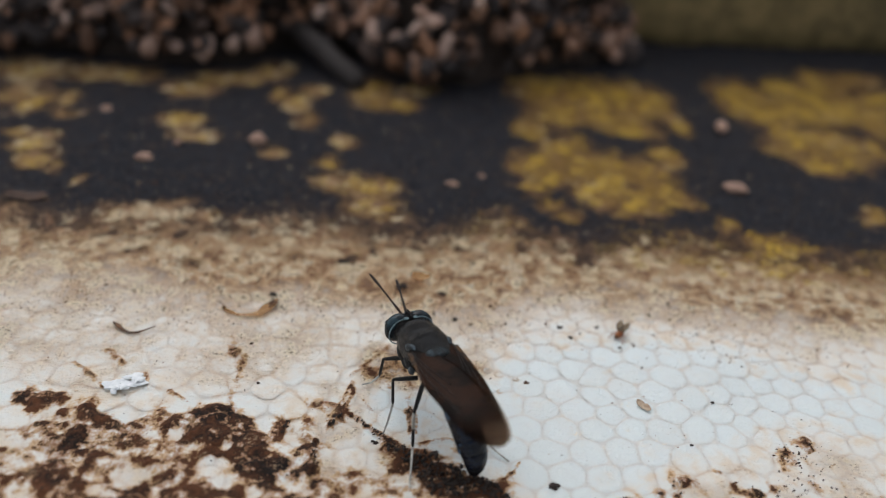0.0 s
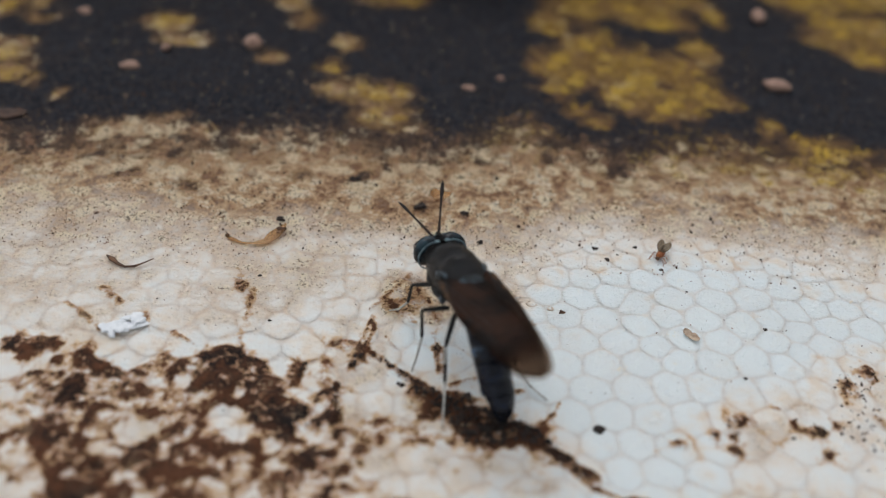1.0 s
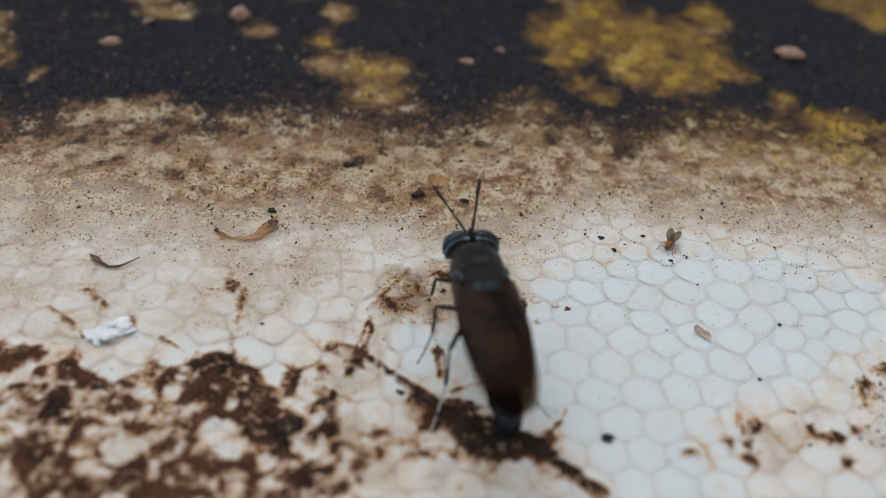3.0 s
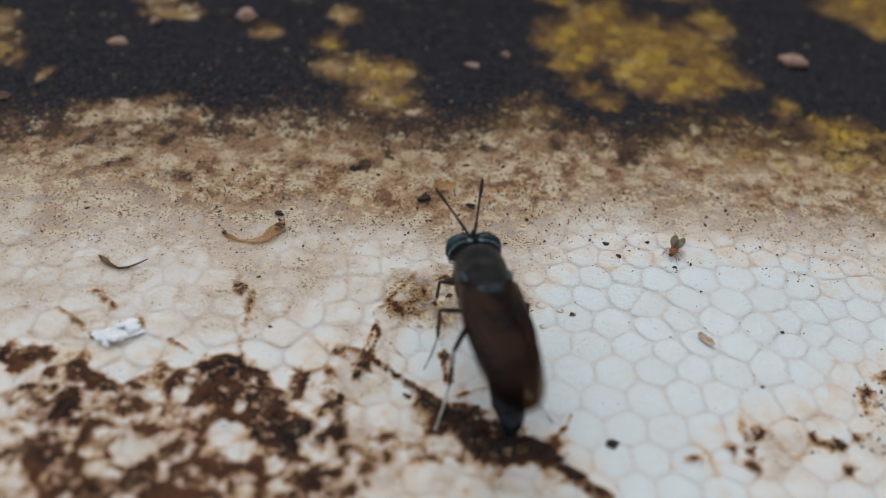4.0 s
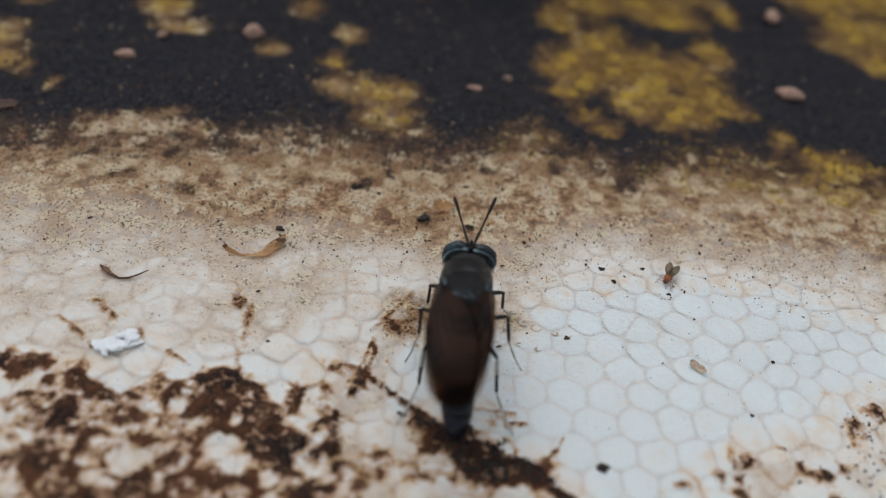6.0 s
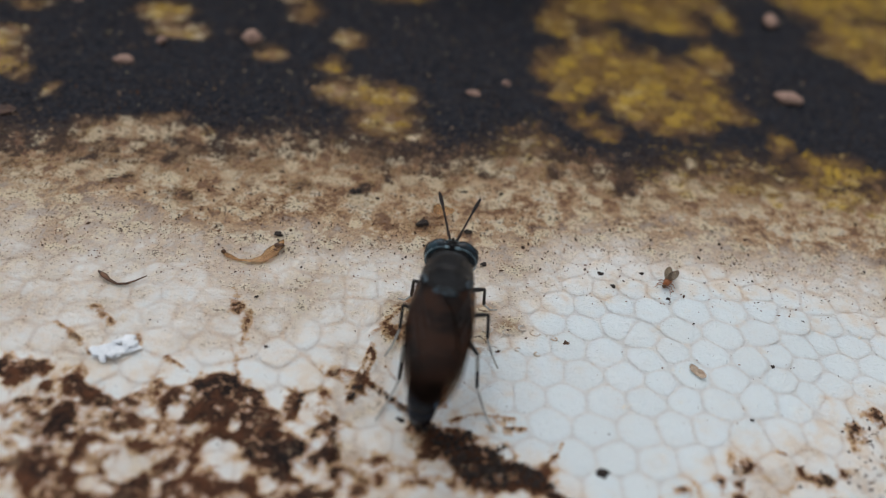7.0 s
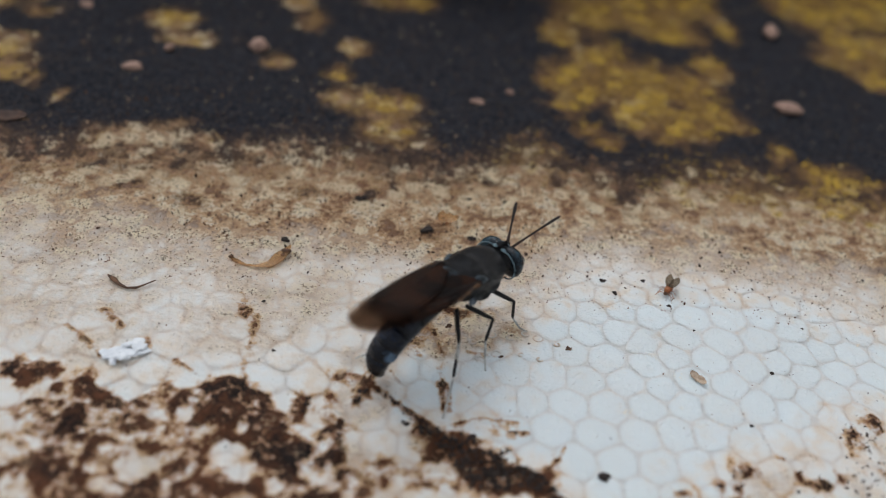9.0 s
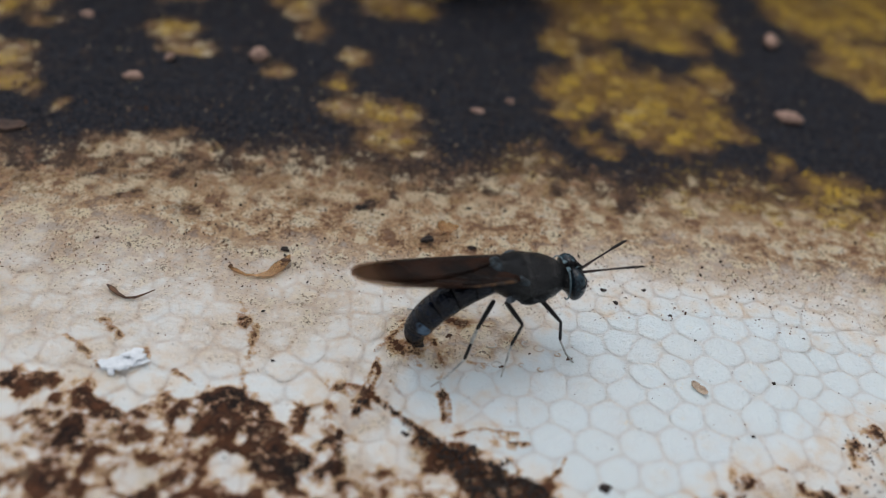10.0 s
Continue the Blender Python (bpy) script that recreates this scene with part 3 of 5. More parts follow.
def fields(x, y):
    """Tan, yellow, soil and crust at places of the board."""
    jx = 0.5 * waves(x, y, 1.9, 33) + 0.32 * waves(x, y, 0.8, 13)
    jy = 0.6 * waves(x, y, 1.9, 34) + 0.36 * waves(x, y, 0.8, 14)
    wx, wy = x + jx, y + jy
    start, full = along(x, TAN_START), along(x, TAN_FULL)
    rise = (wy + 1.0 * waves(x, y, 5.0, 5) + 0.8 * waves(x, y, 2.2, 65) - start) / (full - start)
    tan = np.where(rise > 0, np.clip(rise, 0, 1.1), np.clip(rise * 1.6, -0.9, 0))
    tan = np.maximum(tan, 0.46 * np.clip((-1 - x) / 8, 0, 1) * np.clip((wy - 39) / 7, 0, 1) + 0.14 * waves(x, y, 2.5, 61) - 0.12 - 0.7 * np.clip((x + 2 + 2 * waves(x, y, 5.0, 62)) / 7, 0, 1))
    stained = 0.55 + 0.7 * waves(x, y, 1.5, 6)
    # The last and deepest stroke lies under the fly's closing pose.
    for depth, strokes in ((0.32, [(-21.0, 34.5, -7.0, 33.5, 4.6)]), (0.34, [(28.5, 38.0, 20.0, 33.5, 3.2)]),
                           (0.55, [(-4.4, 43.5, -2.6, 47.3, 1.3), (-1.5, 46.2, 0.6, 47.8, 1.2)]), (0.5, [(-4.5, 44.0, -4.5, 39.5, 1.5), (-3.0, 36.0, 5.0, 33.5, 2.2)]), (1.0, [(-2.2, 46.0, 3.9, 47.2, 1.6)])):
        near = np.clip(1 + capsules(wx, wy, strokes), 0, 1)
        tan = np.maximum(tan, np.where(near > 0, depth * near * stained - 0.6 * (1 - near), -0.9))
    yellow = np.clip((wy - 61.5 + 0.1 * np.clip(x - 10, -20, 25)) / 8, -0.7, 1.0) * np.clip(0.85 + 0.012 * x, 0.62, 1.05)
    edge = along(x, CRUST_RIM)
    crust = np.clip(np.where(wy > edge, (wy - edge) / 6.5, (wy - edge) / 4.2) + 0.1, -2, 0.85)
    bare = np.maximum(np.maximum(patches(wx, wy, BARE_LEFT), patches(wx, wy, BARE_MIDDLE)), np.maximum(patches(wx, wy, BARE_RIGHT), patches(wx, wy, BARE_FAR_RIGHT)))
    # No bare foam near the slab: the black there also paints its shade.
    bare = bare - np.clip((wy - 112 - 0.1 * x) / 3, 0, 3)
    crust = np.minimum(crust, np.clip(np.where(x < 6, 0.13 + 0.12 * np.clip((-18 - x) / 8, 0, 1), -0.14) - bare * 0.8 + 0.2 * waves(x, y, 1.3, 51), -0.9, 1))
    crust = np.maximum(crust, np.clip(patches(wx, wy, CRUST_SPOTS) / 0.8 - 0.1, -2, 0.25))
    sx, sy = x + 0.3 * jx, y + 0.3 * jy
    dark = np.maximum(np.maximum(np.maximum(patches(sx, sy, SOIL_LEFT), patches(sx, sy, SOIL_NEAR)), patches(sx, sy, SOIL_FRONT)), np.maximum(patches(sx, sy, SOIL_RIGHT) - 0.27, patches(sx, sy, CRACK) - 0.04))
    soil = np.clip(dark / 0.62 + 0.42 + 0.28 * waves(x, y, 0.6, 41) + 0.26 * waves(x, y, 1.2, 43), -2.5, 0.75)
    soil = np.maximum(soil, np.clip(patches(sx, sy, RUST) / 0.6 - 0.05 + 0.3 * waves(x, y, 0.7, 42), -2.5, 0.12))
    haze = np.clip(1 + capsules(wx, wy, [(-21.0, 35.0, -8.5, 33.0, 4.2)]), 0, 1)
    haze = np.maximum(haze, 0.68 * np.clip(1 + capsules(wx, wy, [(28.0, 37.5, 17.0, 33.0, 2.6), (-4.0, 35.0, 5.0, 33.0, 1.6)]), 0, 1))
    soil = np.maximum(soil, 2.2 * haze - 2.3 + haze * (0.42 * waves(x, y, 1.3, 9) + 0.5 * waves(x, y, 0.6, 10)))
    soil = np.maximum(soil, np.clip(capsules(x + 0.12 * jx, y + 0.12 * jy, CREASE) * 0.8 - 0.05 + 0.3 * waves(x, y, 0.8, 48), -2.5, 0.6))
    soil = np.maximum(soil, np.clip(capsules(x + 0.12 * jx, y + 0.12 * jy, THIN) * 0.6 - 0.2 + 0.2 * waves(x, y, 0.8, 47), -2.5, 0.1))
    soil = np.maximum(soil, np.clip(capsules(x + 0.12 * jx, y + 0.12 * jy, WEB) * 0.6 - 0.06 + 0.2 * waves(x, y, 0.8, 49), -2.5, 0.22))
    soil = np.minimum(soil, 0.5 - 2.6 * np.clip(patches(sx, sy, CLEAN) + 0.35, 0, 1))
    return np.stack([tan, yellow, soil, crust], -1)


def sag_at(x, y):
    return 0.22 * waves(x, y, 9.0, 23)


def board_height(x, y, f):
    """Height of the sheet under and between the beads, and of the dirt that covers them."""
    lump = waves(x, y, 0.9, 20) * 0.4 + waves(x, y, 0.45, 21) * 0.5 + waves(x, y, 0.23, 22) * 0.4
    crust = np.clip(f[..., 3] * 1.8, 0, 1)
    soil = np.clip(f[..., 2] * 1.8, 0, 1)
    film = np.clip(np.maximum(f[..., 0] * 1.6, f[..., 2] * 1.6 + 0.9), 0, 1)
    return -0.028 + sag_at(x, y) + film * (0.10 + 0.06 * lump) + np.maximum(crust, soil) * (0.16 + 0.16 * lump)


def bead_pattern(x, y, seeds):
    """The joints between beads (1 in the joint, 0 on the bead) and each bead's tone, at places of the board."""
    seam, tone = np.ones(len(x)), np.full(len(x), 0.3)
    for k in np.array_split(np.arange(len(x)), max(1, len(x) // 4000)):
        lo, hi = y[k].min() - 4, y[k].max() + 4
        near = seeds[(seeds[:, 1] > lo) & (seeds[:, 1] < hi)]
        if len(near) < 2:
            continue
        away = np.hypot(x[k, None] - near[None, :, 0], y[k, None] - near[None, :, 1])
        two = np.argpartition(away, 1, axis=1)[:, :2]
        d = np.take_along_axis(away, two, 1)
        own = near[two[np.arange(len(k)), d.argmin(1)]]
        seam[k] = np.clip(1 - np.abs(d[:, 1] - d[:, 0]) / 0.62, 0, 1)
        tone[k] = (own[:, 0] * 7.13 + own[:, 1] * 3.7) % 1.0
    return seam, tone


# ---- the foam board: sheet, beads, sides ----
def build_board():
    board = thing("foam_board", "white bead foam board, stained tan and yellow under black crust", "foam board", kind="structure")
    line = lambda stops: np.concatenate([np.arange(a, b, s) for a, b, s in stops] + [[stops[-1][1]]])
    xs = line([(-130, -60, 5), (-60, -34, 0.6), (-34, -27, 0.25), (-27, 30, 0.17), (30, 36, 0.25), (36, 62, 0.6), (62, 150, 5)])
    ys = line([(-20, 24, 2), (24, 31, 0.5), (31, 50, 0.17), (50, 72, 0.22), (72, 112, 0.45), (112, 200, 4)])
    gx, gy = np.meshgrid(xs, ys)
    f = fields(gx, gy)
    seam, tone = bead_pattern(gx.ravel(), gy.ravel(), SEEDS)
    covered = np.clip(np.maximum(f[..., 0] * 1.6, f[..., 2] * 1.6 + 0.9), 0, 1) * np.clip(1.3 - np.maximum(f[..., 3], f[..., 2]) * 2, 0.1, 1)
    z = board_height(gx, gy, f) - 0.06 * seam.reshape(gx.shape) ** 2 * covered
    verts = np.stack([gx, gy, z], -1).reshape(-1, 3)
    w, h = len(xs), len(ys)
    idx = np.arange(w * h).reshape(h, w)
    faces = np.stack([idx[:-1, :-1], idx[:-1, 1:], idx[1:, 1:], idx[1:, :-1]], -1).reshape(-1, 4).tolist()
    mesh("sheet", verts, faces, FOAM, board, fields={"stain": f.reshape(-1, 4), "seam": seam, "tone": tone})
    # the block's body under the sheet
    low, top = -28.0, -1.2
    box = [(-130, -20), (150, -20), (150, 200), (-130, 200)]
    v = [(x, y, top) for x, y in box] + [(x, y, low) for x, y in box]
    mesh("block", v, [(0, 1, 2, 3), (7, 6, 5, 4)] + [(i, i + 4, (i + 1) % 4 + 4, (i + 1) % 4) for i in range(4)], FOAM, board,
         fields={"stain": np.tile([0.6, 0.1, -1.0, -1.0], (8, 1)), "seam": np.zeros(8), "tone": np.full(8, 0.3)}, smooth=False)
    return board


def cell(seed, near):
    """The Voronoi cell of a seed among its neighbours."""
    sx, sy = seed
    poly = [(sx + 3.2 * math.cos(w), sy + 3.2 * math.sin(w)) for w in [math.pi * k / 6 for k in range(12)]]
    for qx, qy in near:
        mx, my, dx, dy = (sx + qx) / 2, (sy + qy) / 2, qx - sx, qy - sy
        out = []
        for i, p in enumerate(poly):
            n = poly[(i + 1) % len(poly)]
            a, b = (p[0] - mx) * dx + (p[1] - my) * dy, (n[0] - mx) * dx + (n[1] - my) * dy
            if a <= 0:
                out.append(p)
            if (a < 0) != (b < 0):
                k = a / (a - b)
                out.append((p[0] + (n[0] - p[0]) * k, p[1] + (n[1] - p[1]) * k))
        poly = out
    return np.array(poly)


def bead_mesh(seed, poly, rnd):
    """A flattened bead over its cell: a rim in the joint, a shoulder and a crown."""
    c = poly.mean(0)
    ring = []
    for i in range(len(poly)):
        a, b = poly[i], poly[(i + 1) % len(poly)]
        if np.hypot(*(b - a)) > 0.25:
            ring += [a + (b - a) * 0.2, a + (b - a) * 0.8]
    ring = np.array(ring)
    far = np.hypot(*(ring - c).T)
    ring = c + (ring - c) * (0.8 + 0.2 * far.mean() / far)[:, None]
    n, crown = len(ring), rnd.uniform(0.005, 0.035) + 0.02 * min(1.0, max(0.0, (c[1] - 50) / 5)) + 0.08 * min(1.0, max(0.0, (c[1] - 62) / 8))
    tilt = np.array((rnd.uniform(-0.012, 0.012), rnd.uniform(-0.012, 0.012)))
    sag = float(sag_at(c[0], c[1]))
    verts, seam = [], []
    for s, z, k in ((1.0, -0.04, 1.0), (0.94, -0.012, 0.5), (0.76, crown * 0.6, 0.12)):
        for p in ring:
            d = (p - c) * s
            verts.append((*(c + d), sag + z + float(np.dot(tilt, d))))
            seam.append(k)
    verts.append((*c, sag + crown))
    seam.append(0.0)
    faces = [(r * n + i, r * n + (i + 1) % n, (r + 1) * n + (i + 1) % n, (r + 1) * n + i) for r in (0, 1) for i in range(n)]
    faces += [(2 * n + i, 2 * n + (i + 1) % n, 3 * n) for i in range(n)]
    return np.array(verts), faces, np.array(seam)


def neighbours(seeds, k):
    """The fourteen seeds nearest to seed k."""
    away = np.hypot(*(seeds - seeds[k]).T)
    return [tuple(seeds[i]) for i in np.argsort(away)[1:15]]


def bead_seeds():
    """Jittered rows, large beads in front and smaller ones behind, evened out once."""
    rnd, seeds, y, j = random.Random(5), [], 27.0, 0
    while y < 110:
        step = 2.3 if y < 48 else max(1.75, 2.3 - 0.08 * (y - 48))
        for i in range(int(116 / step)):
            seeds.append((-53 + (i + 0.5 * (j % 2)) * step + rnd.uniform(-0.36, 0.36) * step, y + rnd.uniform(-0.34, 0.34) * step))
        y, j = y + step * 0.866, j + 1
    seeds = np.array(seeds)
    moved = seeds.copy()
    for k, s in enumerate(seeds):
        poly = cell(tuple(s), neighbours(seeds, k))
        if len(poly) > 3:
            moved[k] = s + 0.75 * (poly.mean(0) - s)
    return moved


def build_beads(board):
    rnd, seeds = random.Random(6), SEEDS
    f = fields(seeds[:, 0], seeds[:, 1])
    own, rest, rest_seam = [], [], []
    for k, s in enumerate(seeds):
        if not (28.5 < s[1] < 108 and -50 < s[0] < 60) or f[k, 3] > 0.25 or f[k, 2] > 0.34:
            continue
        poly = cell(tuple(s), neighbours(seeds, k))
        if len(poly) < 4:
            continue
        v, q, seam = bead_mesh(s, poly, rnd)
        if -23 < s[0] < 26 and 32 < s[1] < 51 and len(own) < 300:
            own.append((s, v, q, seam))
        else:
            rest.append((v, q))
            rest_seam.append(np.stack([seam, np.full(len(seam), (s[0] * 7.13 + s[1] * 3.7) % 1.0)]))
    v, q = join(rest)
    tagged(mesh("beads", v, q, FOAM, board, fields={"stain": fields(v[:, 0], v[:, 1]), "seam": np.concatenate(rest_seam, 1)[0], "tone": np.concatenate(rest_seam, 1)[1]}), kind="stuff")
    return own


def place_beads(board, own):
    for s, v, q, seam in own:
        f = fields(v[:, 0], v[:, 1])
        ob = mesh("bead", v - np.array((s[0], s[1], 0)), q, FOAM, board, fields={"stain": f, "seam": seam, "tone": np.full(len(seam), (s[0] * 7.13 + s[1] * 3.7) % 1.0)})
        ob.location = (s[0] * U, s[1] * U, 0)


SEEDS = bead_seeds()
PITS = [(2.3, 44.0), (3.4, 44.5), (5.0, 44.6), (4.4, 45.9), (5.4, 46.4), (6.2, 44.3), (6.2, 46.1), (1.9, 45.4), (-0.3, 46.9), (3.1, 46.1), (7.4, 45.7)]
board = build_board()

# ---- surroundings ----
ground = mesh("ground", [(-60000, -60000, -28.05), (60000, -60000, -28.05), (60000, 60000, -28.05), (-60000, 60000, -28.05)], [(0, 1, 2, 3)], EARTH)
tagged(ground, "bare dark earth under the foam board", "ground", kind="structure")


PILE_FOOT = [(-78.8, 95.1), (-54.8, 101.0), (-48.4, 102.5), (-41.7, 101.9), (-36.1, 100.2), (-26.6, 101.6), (-23.3, 105.1), (-19.4, 110.5), (-11.6, 109.3), (-7.9, 102.6), (-0.5, 98.6), (6.0, 101.0), (12.3, 107.9), (17.9, 110.2), (26.5, 114.8), (29.9, 119.9)]


def pile_front(x):
    """How far back the pile's foot lies."""
    return float(along(x, PILE_FOOT)) + 0.5 * math.sin(x * 1.1)


def build_pile():
    pile = thing("substrate_pile", "dark crumbly heap of brown frass grains on the board", "compost heap")
    xs, vs = np.arange(-75, 31, 1.5), np.arange(0, 26, 1.0)
    verts = []
    for s in vs:
        for x in xs:
            e = min(1.0, max(0.0, (30 - x) / 8))
            y = pile_front(x) + 1.5 + max(0, s - 12) * 1.6 + 1.4 * noise.noise(Vector((x * 0.2, s * 0.25, 3)))
            verts.append((x, y, min(s, 15) * e + 1.2 * noise.noise(Vector((x * 0.3, s * 0.3, 9))) - 0.4))
    w = len(xs)
    # the near-black core, bare at the foot, stands in for shade under the grains
    mesh("core", verts, [(j * w + i, j * w + i + 1, (j + 1) * w + i + 1, (j + 1) * w + i) for j in range(len(vs) - 1) for i in range(w - 1)], SHADED_SOIL, pile)
    rnd, shapes = random.Random(8), [clump(1.0, k, 7, 5) for k in range(10)]
    data = [mesh("granule", v, f, GRAIN_ONE) for v, f in shapes]
    many, count = [], 0
    for k in range(2100):
        x, s = rnd.uniform(-72, 28), rnd.uniform(2.0, 17)
        if rnd.random() < 0.35 * math.exp(-((x + 19.5) / 2.5) ** 2) + 0.2 or noise.noise(Vector((x * 0.35, s * 0.5, 1.7))) < -0.22:
            continue
        e = min(1.0, max(0.0, (30 - x) / 8))
        y = pile_front(x) + max(0, s - 12) * 1.6 + 1.4 * noise.noise(Vector((x * 0.2, s * 0.25, 3))) + rnd.uniform(-0.8, 1.2) - 0.6 * math.sin(min(s, 8) / 8 * math.pi)
        m = pose(0, 0, 0, rnd.uniform(0, 360), rnd.uniform(0, 360), rnd.uniform(0, 360)) @ Matrix.Scale(rnd.uniform(0.45, 1.0) + 0.9 * rnd.random() ** 3, 4)
        m = Matrix.Translation((x, y, min(s, 15) * e + 0.6)) @ m
        if count < 300 and s < 11 and -40 < x and k % 3 == 0:
            ob = data[count] if count < len(data) else new("granule", data[count % len(data)].data)
            ob.parent = pile
            ob.matrix_basis = Matrix.Translation(m.translation * U) @ m.to_quaternion().to_matrix().to_4x4() @ Matrix.Scale(m.median_scale, 4)
            count += 1
        else:
            v, f = shapes[rnd.randrange(10)]
            many.append(([tuple(m @ Vector(p)) for p in v], f))
    v, f = join(many)
    tagged(mesh("granules", v, f, GRAIN_MANY, pile), kind="stuff")


build_pile()


def build_back_board():
    ob = thing("back_slab", "grimy olive-brown slab standing behind the foam board", "slab")
    path = [(x, 126 + 0.11 * x, 16.6) for x in np.arange(24, 140, 3)]
    v, f = loft(path, [(5.0 + 0.4 * noise.noise(Vector((p[0] * 0.1, 0, 0))), 17.0 + 0.8 * noise.noise(Vector((p[0] * 0.15, 4, 0)))) for p in path], 24, power=0.45)
    mesh("slab_body", v, f, BACK_BOARD, ob)


build_back_board()


def build_twig():
    ob = thing("twig", "short dark rotten twig leaning out of the heap", "twig")
    v, f = loft([(-18.5, 108.5, 4.0), (-15, 104.5, 3.0), (-12, 101.0, 1.8), (-9.6, 98.2, 1.2), (-9.0, 97.6, 1.0)], [1.3, 1.5, 1.45, 1.3, 0.7], 10)
    v = v * (1 + 0.0) + np.array([[0.2 * noise.noise(Vector(p)), 0.2 * noise.noise(Vector(p) + Vector((9, 0, 0))), 0.2 * noise.noise(Vector(p) + Vector((0, 9, 0)))] for p in v])
    mesh("stem", v, f, TWIG, ob)


build_twig()


def build_pellet(at, size, turn, seed):
    ob = thing("pellet", "pale pinkish dropped pellet lying on the black crust", "pellet", "pale pellets", at)
    v, f = egg((0, 0, size[2] * 0.7), size, 8, 12, 0.12, 0.35, seed)
    mesh("grain", v, f, PELLET, ob)
    ob.rotation_euler = (0, 0, radians(turn))


for at, size, turn in (((-28.4, 75.0, 0.2), (0.85, 0.46, 0.4), 5), ((-18.2, 80.4, 0.2), (0.85, 0.78, 0.7), 30), ((35.0, 93.5, 0.2), (1.35, 0.75, 0.65), 80),
                       ((32.1, 77.5, 0.2), (1.25, 0.75, 0.55), -12), ((-26.2, 79.0, 0.2), (0.6, 0.4, 0.35), 60), ((-36.0, 86.0, 0.2), (0.7, 0.5, 0.4), 0),
                       ((5.6, 76.3, 0.2), (0.4, 0.3, 0.3), 0), ((2.6, 74.2, 0.2), (0.7, 0.35, 0.25), 0)):
    build_pellet(at, size, turn, int(turn) % 7)


# ---- the black soldier fly ----
# hip, knee, heel and foot of the legs on the fly's left
FLY_LEGS = (("front_leg", (1.1, 0.8, 3.75), (2.1, 2.1, 3.1), (2.45, 2.2, 1.4), (3.4, 3.1, 0.05)),
            ("middle_leg", (-1.2, 0.95, 3.9), (-0.6, 2.4, 3.65), (-1.05, 2.5, 2.0), (-1.6, 3.3, 0.05)),
            ("hind_leg", (-2.0, 0.9, 4.1), (-3.4, 2.0, 3.15), (-3.95, 2.15, 0.85), (-6.3, 3.2, 0.05)))


def leg_points(hip, knee, heel, foot, y):
    """A leg's joints on side y; the fly stands wider on its right."""
    wide = (1, 1, 1, 1) if y > 0 else (1, 1.12, 1.12, 1.1)
    return [Vector((p[0], p[1] * y * w, p[2])) for p, w in zip((hip, knee, heel, foot), wide)]


def wing_half(a):
    """Half the wing's width at a share a of its length: a narrow root, widest past the middle, a blunt round tip."""
    grow = 0.16 + 0.84 * math.sin(min(1.0, a / 0.46) * math.pi / 2)
    if a > 0.5:
        grow *= math.sqrt(max(0.0, 1 - ((a - 0.5) / 0.502) ** 3.0))
    return 1.45 * grow + 0.01


def wing_point(a, b, y, layer):
    """A point of the wing on side y: a along it, b across; it drapes over the back."""
    across = (1.15 * (1 - a) ** 2.6 + 0.10) + b * wing_half(a)
    return (-10.0 * a, y * across, layer - 0.13 * across * across + 0.10 * math.sin(a * 2.6) + (0.07 if y > 0 else 0) + 0.012 * math.sin(b * 14))


